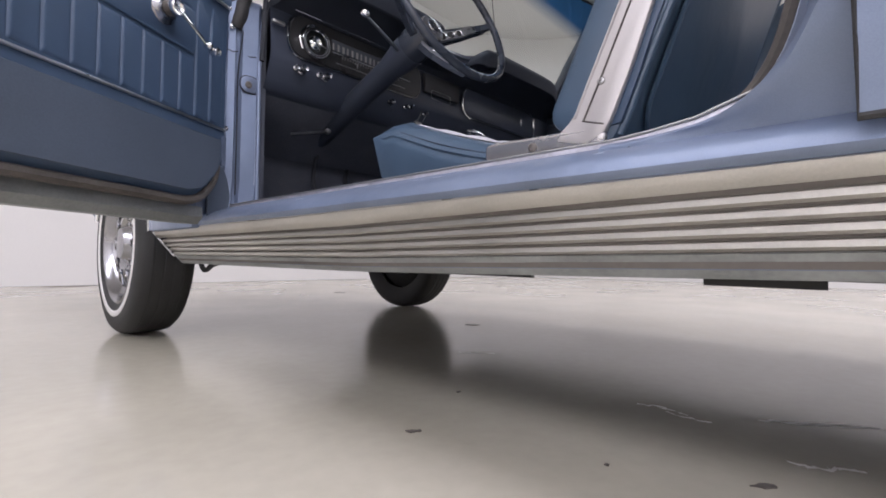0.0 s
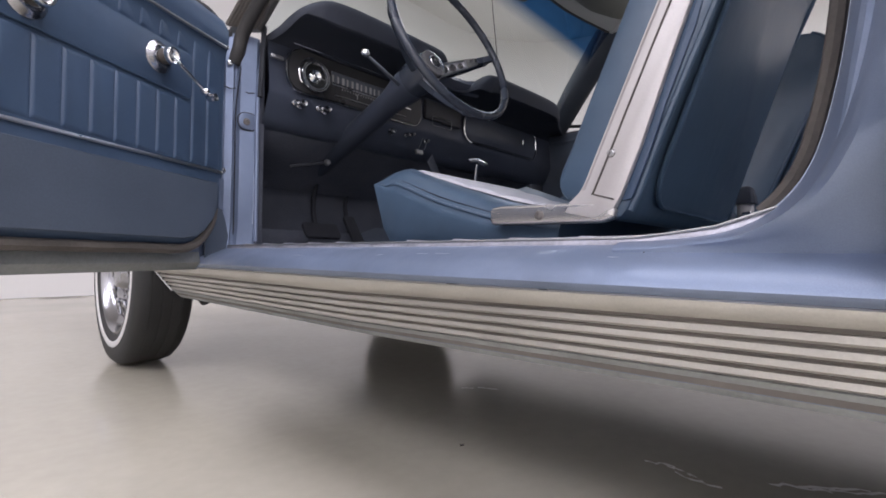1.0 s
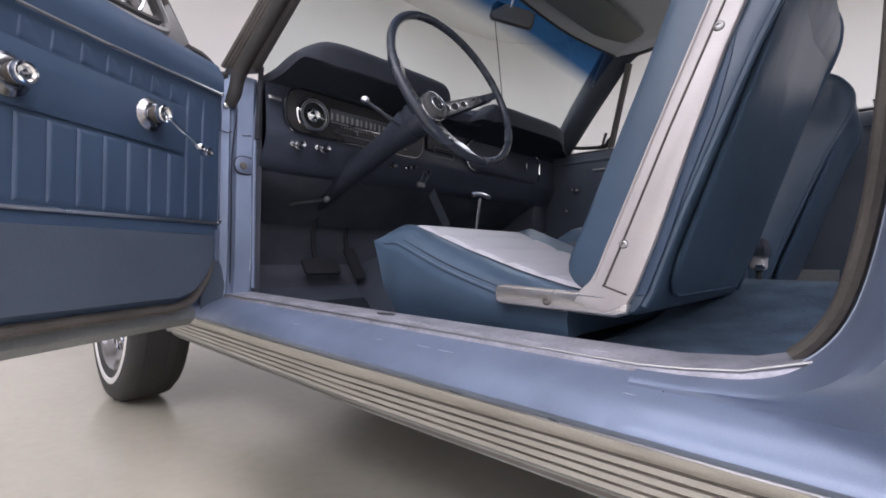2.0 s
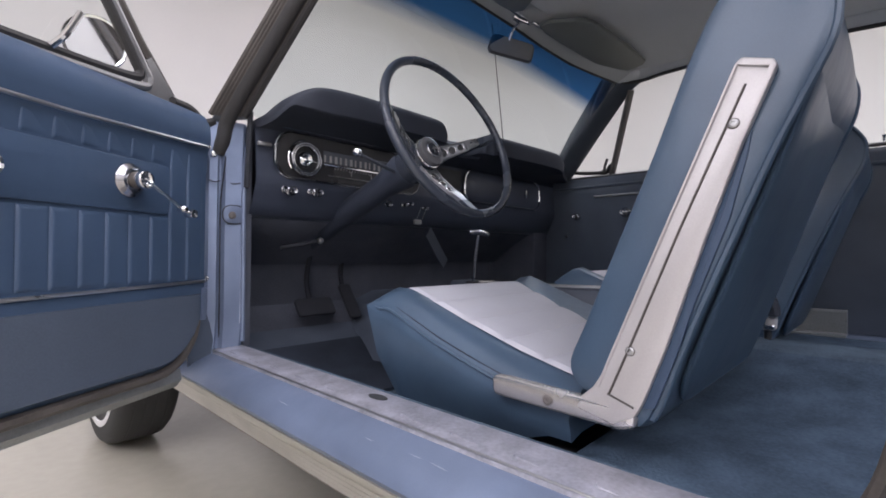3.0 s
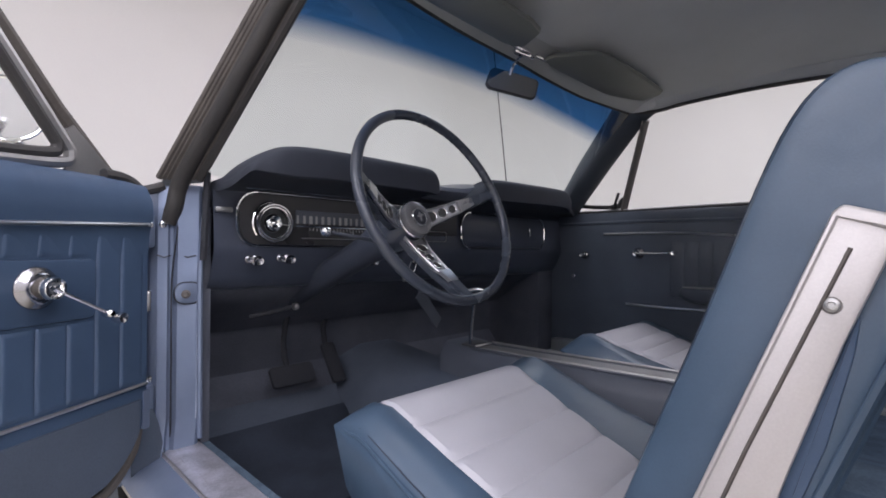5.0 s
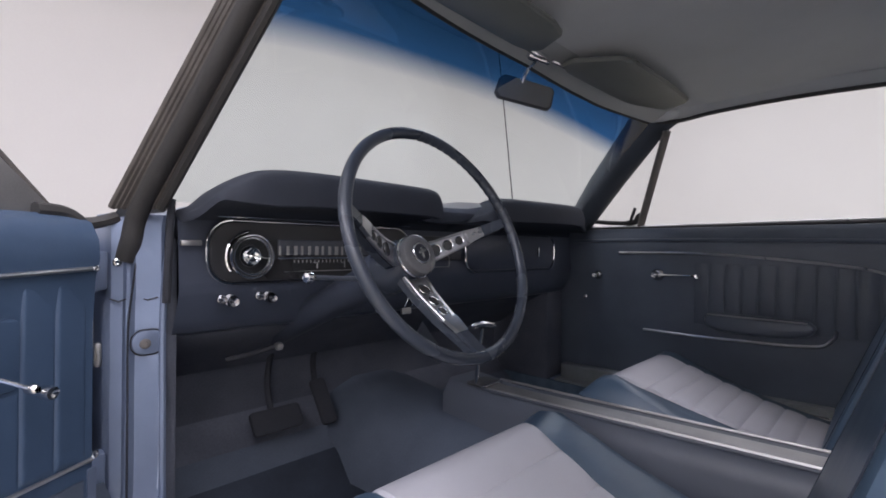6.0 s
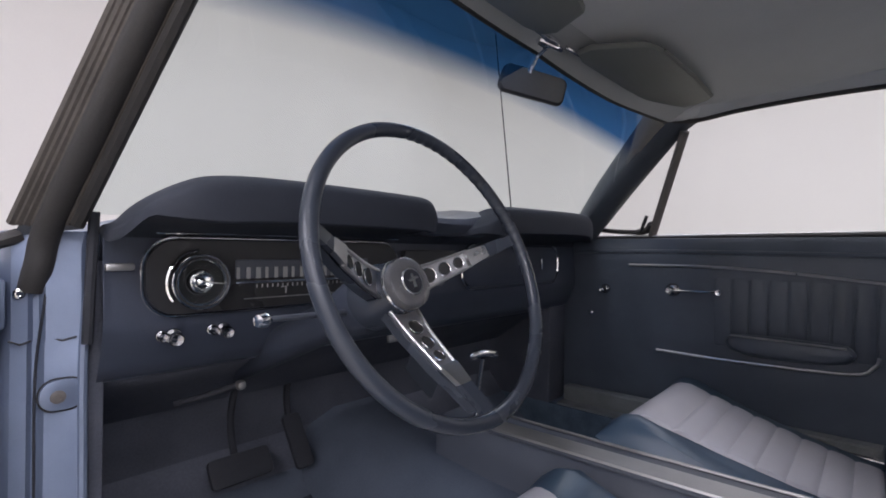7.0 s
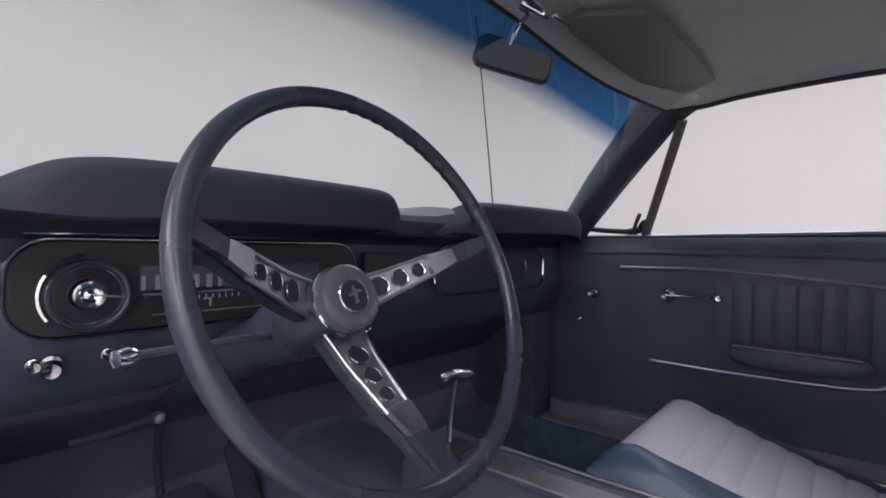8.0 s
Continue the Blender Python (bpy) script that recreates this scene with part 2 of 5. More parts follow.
def facing(at, normal, up=(0, 0, 1)):
    """A pose whose z is the normal and whose y is as near to up as can be."""
    z = Vector(normal).normalized()
    x = Vector(up).cross(z).normalized()
    y = z.cross(x)
    return Matrix(((x.x, y.x, z.x, at[0]), (x.y, y.y, z.y, at[1]), (x.z, y.z, z.z, at[2]), (0, 0, 0, 1)))


def bolt(name, at, normal, r, parent, material=None):
    return part(name, lathe([(0.0005, 0.10 * r), (0.40 * r, 0.10 * r), (0.48 * r, 0.34 * r), (0.80 * r, 0.30 * r), (r, 0.12 * r), (r, -0.2 * r)], facing(at, normal), 14),
                material or CHROME, parent)


# ---- room ----
def floor_material():
    m = mat("epoxy_floor", (0.505, 0.472, 0.388), 0.17, 0, 0.09, 1.3, 30, 0.03, 0.0, 0.5)
    return m


FLOOR = floor_material()
WALL = mat("white_wall_paint", (0.74, 0.725, 0.71), 0.75, 0, 0.03, 1.0, 60, 0.05)
tagged(part("floor", box(-6, 6.5, -6, 4.5, -0.2, 0, 0), FLOOR, None, "pale beige glossy epoxy floor of a showroom", False), kind="structure", category="floor")
tagged(part("wall_north", box(-6, 6.5, 4.3, 4.5, 0.002, 4.2), WALL, None, "plain off-white painted wall", False), kind="structure", category="wall")
cove = [(4.3 + 2.0 * math.cos(radians(a)), 2.3 + 2.0 * math.sin(radians(a))) for a in range(0, 91, 5)]
tagged(part("wall_corner", loft([[(x, y, 0.002), (x, y, 4.2)] for x, y in cove], False, False), WALL, None, "plain off-white painted wall, rounded at the corner"), kind="structure", category="wall")
tagged(part("wall_south", box(-6, 6.5, -6, -5.8, 0.002, 4.2), WALL, None, "plain off-white painted wall", False), kind="structure", category="wall")
tagged(part("wall_west", box(-6, -5.8, -5.8, 4.3, 0.002, 4.2), WALL, None, "plain off-white painted wall", False), kind="structure", category="wall")
tagged(part("wall_east", box(6.3, 6.5, -5.8, 4.3, 0.002, 4.2), WALL, None, "plain off-white painted wall", False), kind="structure", category="wall")
tagged(part("ceiling", box(-6, 6.5, -6, 4.5, 4.202, 4.4), WALL, None, "plain white ceiling", False), kind="structure", category="ceiling")
# Boxes over the lamps, added without any fixture being seen.
for lx, ly, power in LAMPS:
    fixture = tagged(part("unseen_light_box", box(lx - 1.03, lx + 1.03, ly - 1.53, ly + 1.53, 3.95, 4.202, 0.02), WALL, None,
                          "white rectangular light box, added out of view", False), category="ceiling light", group="ceiling lights")


# marks and chips on the floor
def flat_blob(x, y, rx, ry, turn, seed, n=14):
    rnd = random.Random(seed)
    pts = []
    for i in range(n):
        a = 2 * math.pi * i / n
        k = rnd.uniform(0.6, 1.15)
        pts.append((rx * k * math.cos(a), ry * k * math.sin(a)))
    return prism(pts, Matrix.Translation((x, y, 0.0004)) @ Matrix.Rotation(radians(turn), 4, "Z"), 0.0016)


CHIP = mat("dark_floor_chip", (0.10, 0.085, 0.075), 0.6, 0, 0.3, 30, 200)
SCRATCH = mat("pale_floor_scratch", (0.86, 0.84, 0.80), 0.35, 0, 0.1, 30, 200)
for i, (x, y, rx, ry, turn) in enumerate(((-0.704, -0.324, 0.012, 0.006, -40), (-0.695, -0.330, 0.005, 0.004, 0), (-0.481, -0.226, 0.006, 0.004, 0), (-0.517, -0.766, 0.018, 0.007, -45), (0.333, 0.409, 0.035, 0.012, -45), (-0.60, -0.60, 0.004, 0.003, 0), (-0.535, 4.15, 0.16, 0.03, 0), (0.956, 2.327, 0.05, 0.02, -45))):
    tagged(part("floor_mark", flat_blob(x, y, rx, ry, turn, i), CHIP, None, "small dark chip in the pale floor", False), category="floor mark", group="floor marks")
rnd = random.Random(5)
for i, (x0, y0, x1, y1) in enumerate(((-0.29, -0.525, -0.27, -0.575), (-0.30, -0.575, -0.31, -0.65), (-0.275, -0.560, -0.29, -0.61), (-0.225, -0.715, -0.190, -0.79), (-0.20, -0.75, -0.14, -0.84), (-0.18, -0.79, -0.12, -0.87), (-0.41, -0.78, -0.395, -0.83), (-0.395, -0.815, -0.37, -0.855), (-0.12, 0.02, -0.10, -0.03), (-0.16, 0.06, -0.14, 0.02))):
    n = 9
    mid = [(x0 + (x1 - x0) * k / n + rnd.uniform(-0.006, 0.006), y0 + (y1 - y0) * k / n + rnd.uniform(-0.006, 0.006)) for k in range(n + 1)]
    bm = loft([[(x - 0.0045 * rnd.uniform(0.1, 1), y - 0.002, 0.0008), (x + 0.0045 * rnd.uniform(0.1, 1.4), y + 0.002, 0.0008)] for x, y in mid], False, False)
    tagged(part("floor_scratch", bm, SCRATCH, None, "thin pale scratch in the glossy floor", False), category="floor mark", group="floor marks")


# ---- car body ----
car = tagged(new("car"), label="silver-blue vintage coupe with its driver's door open on the floor", category="car")


def rising(profile, y0, y1):
    """A profile along the sill: its lower lines climb a little towards the rear wheel."""
    def lift(y, z):
        return 0.0 if z > 0.36 else min(0.7, max(0.0, -0.22 - y)) * 0.016 * min(1.0, max(0.2, (0.356 - z) / 0.02))
    return loft([[(x, y, z + lift(y, z)) for x, z in profile] for y in (y0, -0.9, -0.55, -0.22, y1)])


# rocker: painted sill with its ribbed bright moulding
sill = part("rocker_panel", rising([(-0.735, 0.262), (-0.775, 0.335), (-0.786, 0.349), (-0.795, 0.354), (-0.799, 0.362), (-0.794, 0.372), (-0.775, 0.385), (-0.748, 0.396), (-0.735, 0.401),
                                     (-0.657, 0.402), (-0.657, 0.262), (-0.730, 0.262)], -2.1, 0.372), PAINT, car, "silver-blue painted sill")
MT, MB = Vector((-0.780, 0.346)), Vector((-0.732, 0.262))
MA = (MB - MT).normalized()
MO = Vector((MA.y, -MA.x)) if MA.y < 0 else Vector((-MA.y, MA.x))


def mp(a, o):
    """A point of the moulding's profile: a down its face, o out from it."""
    p = MT + MA * a + MO * o
    return (p.x, p.y)


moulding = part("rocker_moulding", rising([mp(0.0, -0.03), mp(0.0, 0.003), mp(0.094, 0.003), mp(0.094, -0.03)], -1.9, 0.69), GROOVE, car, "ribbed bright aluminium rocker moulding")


def rib(a0, a1, out, y0=-1.9, y1=0.715):
    am = (a0 + a1) / 2
    return rising([mp(a0, 0.0), mp(a0 + 0.001, out * 0.7), mp(am, out), mp(a1 - 0.001, out * 0.7), mp(a1, 0.0)], y0, y1)


for a0, a1, out in ((-0.011, 0.0150, 0.014), (0.0212, 0.0327, 0.010), (0.0354, 0.0469, 0.010), (0.0496, 0.0611, 0.010), (0.0638, 0.0750, 0.010)):
    part("rib", rib(a0, a1, out, -1.9, 0.752 - 0.75 * a1), MOULDING, moulding)
part("bead", tube([(*mp(-0.0115, 0.006)[:1], y, mp(-0.0115, 0.006)[1]) for y in (-1.9, -0.5, 0.74)], 0.0017, 6), BRUSHED, moulding, "bright upper bead")
part("flange", rising([mp(0.076, 0.0), mp(0.077, 0.006), mp(0.082, 0.004), mp(0.098, 0.001), mp(0.109, -0.004), mp(0.110, -0.02)], -1.9, 0.70), MOULD_FLANGE, moulding, "dull grey lower flange")
part("end_trim", tube(spline([(mp(a, 0.008)[0], 0.758 - 0.75 * a, mp(a, 0.008)[1]) for a in (-0.075, -0.04, -0.01, 0.02, 0.05, 0.078)], 4), 0.0026, 8), ALU, moulding, "bright wheel arch edge")
part("underbody", box(-0.72, 0.72, -2.5, 0.70, 0.263, 0.270), UNDER, car)
part("pinch_weld", box(-0.668, -0.660, -0.838, -0.735, 0.2535, 0.264), UNDER, car)
part("pinch_weld", box(-0.668, -0.660, -0.52, 0.02, 0.2535, 0.264), UNDER, car)
part("brake_hose", tube(spline([(-0.66, 0.745, 0.30), (-0.66, 0.725, 0.245), (-0.655, 0.70, 0.232), (-0.65, 0.665, 0.248), (-0.64, 0.60, 0.262)], 5), 0.008, 6), UNDER, car)

# fine pale flecks on the sill: scratches, and highlights put in as colour
wear = random.Random(11)
for i in range(5):
    y, f = wear.uniform(-0.72, -0.05), wear.uniform(0.05, 0.95)
    ends = [Vector((-0.748 - 0.027 * f, y, 0.3962 - 0.011 * f)), Vector((-0.748 - 0.027 * f - wear.uniform(-0.002, 0.002), y - wear.uniform(0.01, 0.05), 0.3962 - 0.011 * f))]
    part("scratch", tube([ends[0], ends[0].lerp(ends[1], 0.5), ends[1]], [0.0002, 0.0004, 0.0001], 5), WEAR_GLINT, sill)
# scuff plate with raised tabs
scuff = part("scuff_plate", loft([[(-0.736, y, 0.4025 + h), (-0.733, y, 0.407 + h), (-0.722, y, 0.409 + h), (-0.670, y, 0.411 + h), (-0.662, y, 0.408 + h), (-0.659, y, 0.402 + h), (-0.659, y, 0.398 + h), (-0.736, y, 0.398 + h)]
                                  for y, h in ((0.345, 0), (0.0, 0), (-0.40, 0), (-0.68, 0.002), (-0.745, 0.009), (-0.795, 0.024))]), SCUFF, car, "worn metal door sill scuff plate")
part("edge_roll", tube([(-0.7345, y, 0.4075) for y in (0.34, -0.2, -0.66)] + [(-0.7345, -0.70, 0.4105), (-0.7345, -0.745, 0.4165), (-0.7345, -0.792, 0.4315)], 0.0016, 6), ALU, scuff)
for i in range(11):
    y = 0.275 - 0.098 * i
    if i == 5:
        continue
    # a pressed tread: its rounded nose stands proud, its tail runs out flat
    nose = [(-0.706 + 0.015 * math.sin(radians(a)), y + 0.011 * math.cos(radians(a))) for a in range(-90, 91, 22)]
    tail = [(-0.692, y - 0.058), (-0.720, y - 0.058)]
    n = len(nose)
    top = [(-0.706 + (px + 0.706) * 0.8, y + (py - y) * 0.7, 0.4118) for px, py in nose]
    part("raised_tab", poly([(px, py, 0.4085) for px, py in nose] + top + [(px, py, 0.4090) for px, py in tail],
                            [(k, k + 1, n + k + 1, n + k) for k in range(n - 1)] + [tuple(range(n, 2 * n)) + (2 * n, 2 * n + 1)] + [(n - 1, 2 * n, 2 * n - 1), (0, n, 2 * n + 1)]), SCUFF, scuff)
part("drain_hole", prism([(0.010 * math.cos(a * math.pi / 8), 0.021 * math.sin(a * math.pi / 8)) for a in range(16)], pose(-0.690, -0.225, 0.4090), 0.002), BLACK, scuff)
bolt("screw", (-0.712, 0.318, 0.4095), (0, 0, 1), 0.007, scuff)

# front fender with wheel arch
AX, AZ, AR = 1.083, 0.315, 0.375
arch = [(AX + AR * math.cos(radians(a)), AZ + AR * math.sin(radians(a))) for a in range(175, 14, -10)]
outline = [(0.372, 0.347), (0.60, 0.347)] + arch + [(1.47, 0.42), (2.05, 0.62), (2.10, 0.72), (2.00, 0.86), (1.2, 0.895), (0.372, 0.915)]
fm = Matrix(((0, 0, 1, -0.812), (1, 0, 0, 0), (0, 1, 0, 0), (0, 0, 0, 1)))
fender = part("front_fender", prism(outline, fm, 0.035, 0.006), PAINT, car, "silver-blue front fender")
part("arch_lip", tube([(-0.811, y, z) for y, z in arch], 0.009, 8), CHROME, fender, "bright wheel arch lip")
fm2 = Matrix(((0, 0, 1, 0.795), (1, 0, 0, 0), (0, 1, 0, 0), (0, 0, 0, 1)))
part("front_fender", prism(outline, fm2, 0.035, 0.006), PAINT, car)
part("wheel_well", join(box(-0.55, -0.50, 0.70, 1.5, 0.25, 0.90, 0.01), box(-0.79, -0.50, 0.70, 1.5, 0.72, 0.76, 0.01)), UNDER, car)
hood = part("hood", loft([[(-0.79, y, z - 0.105), (-0.70, y, z - 0.075), (-0.5, y, z - 0.02), (0, y, z + 0.012), (0.5, y, z), (0.79, y, z - 0.05), (0.79, y, z - 0.12), (-0.79, y, z - 0.12)]
                          for y, z in ((0.60, 1.012), (0.75, 1.022), (1.2, 1.0), (1.7, 0.95), (2.1, 0.86))]), PAINT, car, "silver-blue hood")


# ---- wheels ----
def car_wheel(x, y, side):
    """side -1: the outer face looks to -x."""
    m = Matrix.Translation((x, y, 0.318)) @ Matrix.Rotation(radians(90 * side), 4, "Y") @ Matrix.Diagonal((1, 1, 0.87, 1))
    prof = [(0.205, 0.075), (0.215, 0.086), (0.245, 0.096), (0.28, 0.098), (0.300, 0.092), (0.312, 0.078)]
    for g in (0.050, 0.017, -0.017, -0.050):
        prof += [(0.3165, g + 0.004), (0.3145, g + 0.003), (0.3145, g - 0.003), (0.3165, g - 0.004)]
    prof += [(0.312, -0.078), (0.300, -0.092), (0.28, -0.098), (0.245, -0.096), (0.205, -0.075)]
    rim = part("wheel", lathe([(0.205, -0.06), (0.200, 0.050), (0.206, 0.078), (0.213, 0.086), (0.207, 0.090), (0.199, 0.082), (0.194, 0.060), (0.184, 0.040), (0.176, 0.036), (0.168, 0.040), (0.158, 0.052), (0.100, 0.064), (0.088, 0.060), (0.078, 0.050), (0.066, 0.052), (0.060, 0.066), (0.052, 0.080), (0.02, 0.084), (0.001, 0.084)], m, 64),
               WHEEL_CHROME, car, "chromed slotted steel wheel with whitewall tyre")
    part("tyre", lathe(prof + [(0.205, -0.07)], m, 64), TYRE, rim, "black tyre with a thin white stripe")
    part("brake_drum", lathe([(0.001, -0.070), (0.13, -0.070), (0.14, -0.055), (0.198, -0.050), (0.203, -0.045)], m, 40), UNDER, rim)
    part("whitewall", lathe([(0.236, 0.0955), (0.238, 0.0985), (0.252, 0.1000), (0.256, 0.0975)], m, 64), WHITEWALL, rim)
    for k in range(10):
        turn = m @ Matrix.Rotation(2 * math.pi * (k + 0.5) / 10, 4, "Z")
        slot = [(0.028 * math.cos(t * math.pi / 8), (0.017 + 0.005 * math.cos(t * math.pi / 8)) * math.sin(t * math.pi / 8)) for t in range(16)]
        part("slot", prism(slot, turn @ Matrix.Translation((0.128, 0, 0.047)) @ Matrix.Rotation(radians(12), 4, "Y"), 0.014), BLACK, rim)
        part("slot_rim", tube([turn @ (Matrix.Translation((0.128, 0, 0.059)) @ Matrix.Rotation(radians(12), 4, "Y") @ Vector((x * 1.1, y * 1.1, 0.003))) for x, y in slot], 0.004, 6, True), WHEEL_CHROME, rim)
        bolt("lug_nut", turn @ Vector((0.118, 0, 0.064)), turn.to_3x3() @ Vector((0, 0, 1)), 0.008, rim)
    return rim


car_wheel(-0.738, 1.083, -1)
car_wheel(0.665, 1.200, 1)
car_wheel(0.705, -1.66, 1)
car_wheel(-0.705, -1.66, -1)

# ---- hinge pillar ----
plan = [(-0.752, 0.44), (-0.750, 0.365), (-0.744, 0.347), (-0.728, 0.340), (-0.722, 0.346), (-0.716, 0.346), (-0.710, 0.337), (-0.672, 0.333), (-0.664, 0.338), (-0.660, 0.352), (-0.660, 0.44)]
pillar = part("hinge_pillar", loft([[(x + 0.012 * k, y + 0.012 * k, z) for x, y in plan] for z, k in ((0.385, -0.6), (0.43, -0.4), (0.47, 0), (0.80, 0), (0.803, 0.1), (0.93, 0.0), (0.952, 0.4))]), PAINT, car, "silver-blue painted door hinge pillar")
part("seam", tube(spline([(-0.719, 0.342, z) for z in (0.41, 0.46, 0.6, 0.75)] + [(-0.712, 0.338, 0.84), (-0.700, 0.345, 0.93)], 6), 0.0017, 6), COLUMN, pillar)
# Pale line drawn along the flange where its edge catches light.
part("edge_glint", tube(spline([(-0.684, 0.3345, 0.42), (-0.674, 0.3332, 0.47), (-0.673, 0.3332, 0.62), (-0.673, 0.3332, 0.79)], 5), 0.0011, 6), WEAR_GLINT, pillar)
part("edge_trim", tube(spline([(-0.666, 0.334, 0.42), (-0.668, 0.331, 0.6), (-0.668, 0.331, 0.80), (-0.655, 0.330, 0.95)], 6), 0.006, 8), PAINT, pillar)
part("weatherstrip", tube(spline([(-0.666, 0.322, 0.795), (-0.664, 0.320, 0.87), (-0.660, 0.318, 0.98)], 6), 0.007, 8), COLUMN, pillar)
for sx0, sx1 in ((-0.746, -0.724), (-0.707, -0.676)):
    part("weld_seam", tube([(sx0, 0.3425, 0.806), ((sx0 + sx1) / 2, 0.335, 0.801), (sx1, 0.3335, 0.805)], 0.0014, 5), UNDER, pillar)
part("fender_edge_seal", tube(spline([(-0.80, 0.355, 0.930), (-0.765, 0.345, 0.934), (-0.735, 0.350, 0.945)], 4), 0.010, 8), RUBBER, pillar)
part("striker_plate", prism(rounded(-0.024, 0.026, -0.021, 0.021, 0.019, 6), facing((-0.692, 0.336, 0.727), (0.0, -1, 0)), 0.006, 0.002), PAINT, pillar)
part("striker_edge", tube([facing((-0.692, 0.335, 0.727), (0.0, -1, 0)) @ Vector((x, y, 0.0015)) for x, y in rounded(-0.0255, 0.0275, -0.0225, 0.0225, 0.020, 6)], 0.0012, 5, True), UNDER, pillar)
bolt("bolt", (-0.696, 0.330, 0.725), (0, -1, 0), 0.009, pillar, GROOVE)
bolt("screw", (-0.736, 0.341, 0.868), (0, -1, 0), 0.007, pillar)
# Flat dark sheet in place of the shaded gap behind the hinge.
part("recess_shade_sheet", prism([(-0.788, 0.350), (-0.722, 0.362), (-0.728, 0.40), (-0.742, 0.47), (-0.752, 0.50), (-0.788, 0.50)], Matrix(((1, 0, 0, 0), (0, 0, 1, 0.3355), (0, 1, 0, 0), (0, 0, 0, 1))), 0.004), DOOR_KICK, pillar, "dark sheet standing for shade in the lower hinge recess")
part("door_check", box(-0.767, -0.758, 0.330, 0.345, 0.695, 0.735, 0.003), ALU, pillar)
for hz in (0.852, 0.512):
    hinge = part("hinge", prism([(-0.800, hz - 0.030), (-0.775, hz - 0.038), (-0.748, hz - 0.030), (-0.748, hz + 0.034), (-0.790, hz + 0.036), (-0.800, hz + 0.010)], Matrix(((1, 0, 0, 0), (0, 0, 1, 0.345), (0, 1, 0, 0), (0, 0, 0, 1))), 0.030, 0.004), PAINT, pillar, "silver-blue door hinge")

# ---- windshield, pillars and roof ----
WS = []
for t in [i / 10 for i in range(11)]:
    row = []
    for s in [-1 + 2 * j / 20 for j in range(21)]:
        bulge = 1 - abs(s) ** 2.4
        xb, yb, zb = 0.690 * s, 0.30 + 0.26 * bulge, 0.975 + 0.02 * bulge
        xt, yt, zt = 0.600 * s, -0.075 + 0.085 * bulge, 1.328 + 0.020 * bulge
        row.append(Vector((xb + (xt - xb) * t, yb + (yt - yb) * t + (0.012 - 0.050 * (1 - s ** 4)) * math.sin(math.pi * t), zb + (zt - zb) * t)))
    WS.append(row)
windshield = part("windshield", loft(WS, False, False), GLASS_WS, car, "curved windshield with a blue sunshade band")
def on_glass(s, t):
    i, j = t * 10, (s + 1) * 10
    a, b = int(min(i, 9)), int(min(j, 19))
    u, v = i - a, j - b
    return WS[a][b].lerp(WS[a][b + 1], v).lerp(WS[a + 1][b].lerp(WS[a + 1][b + 1], v), u) + Vector((0, -0.003, -0.003))


# the header covers the top of the glass, deeper towards the passenger's corner
edge_s = [-0.98 + 1.96 * j / 20 for j in range(21)]
low_edge = [on_glass(s, 0.975 - 0.035 * max(0.0, min(1.0, s / 0.6))) for s in edge_s]
part("header_seal", tube(low_edge, 0.008, 8), RUBBER, windshield)



def beam(pairs, name, material, parent, label="", n=4):
    """A lofted bar through four-cornered sections."""
    return part(name, loft([[Vector(p) for p in sec] for sec in pairs]), material, parent, label)


def apillar(sx):
    b, t = [(-0.741, 0.350, 0.945), (-0.730, 0.385, 0.955), (-0.690, 0.350, 0.975), (-0.674, 0.306, 0.955)], [(-0.640, -0.020, 1.335), (-0.630, 0.010, 1.350), (-0.605, -0.02, 1.350), (-0.596, -0.085, 1.325)]
    ob = beam([[(x * sx, y, z) for x, y, z in q] for q in (b, t)], "windshield_pillar", DASH_PAINT, car, "dark windshield pillar")
    return ob


left_pillar = apillar(1)
right_sections = [[(0.775, 0.238, 0.975), (0.79, 0.30, 0.97), (0.72, 0.34, 0.96), (0.672, 0.268, 0.975)], [(0.725, 0.085, 1.130), (0.735, 0.15, 1.165), (0.68, 0.19, 1.16), (0.648, 0.125, 1.150)],
                  [(0.675, -0.075, 1.285), (0.682, -0.01, 1.335), (0.64, 0.03, 1.345), (0.620, -0.025, 1.325)], [(0.665, -0.14, 1.322), (0.68, -0.08, 1.36), (0.63, -0.03, 1.37), (0.602, -0.085, 1.345)]]
part("windshield_pillar", loft([spline(sec, 4, True) for sec in right_sections]), PILLAR, car, "dark blue-grey windshield pillar cover")
# ribbed weatherstrip, fat door seal and inner trim on the driver's pillar
O0, I0 = Vector((-0.746, 0.346, 0.962)), Vector((-0.676, 0.302, 0.962))
O1, I1 = Vector((-0.646, -0.012, 1.335)), Vector((-0.596, -0.088, 1.335))
for f in (0.04, 0.14, 0.24, 0.34):
    part("weatherstrip", tube([O0.lerp(I0, f), O0.lerp(I0, f).lerp(O1.lerp(I1, f), 0.5), O1.lerp(I1, f)], 0.0066, 8), OLD_RUBBER, left_pillar, "aged ribbed rubber strip")
a0, a1 = O0.lerp(I0, 0.55), O1.lerp(I1, 0.55)
part("door_seal", tube(spline([(-0.724, 0.352, 0.872), (-0.716, 0.342, 0.905), a0, a0.lerp(a1, 0.33), a0.lerp(a1, 0.66), a1], 5), 0.0170, 10), RUBBER, left_pillar, "fat black rubber door seal")
a0, a1 = O0.lerp(I0, 0.79), O1.lerp(I1, 0.79)
part("inner_trim", tube([a0, a0.lerp(a1, 0.5), a1], 0.0045, 8), OLD_RUBBER, left_pillar, "thin grey trim line")
a0, a1 = O0.lerp(I0, 0.93), O1.lerp(I1, 0.93)
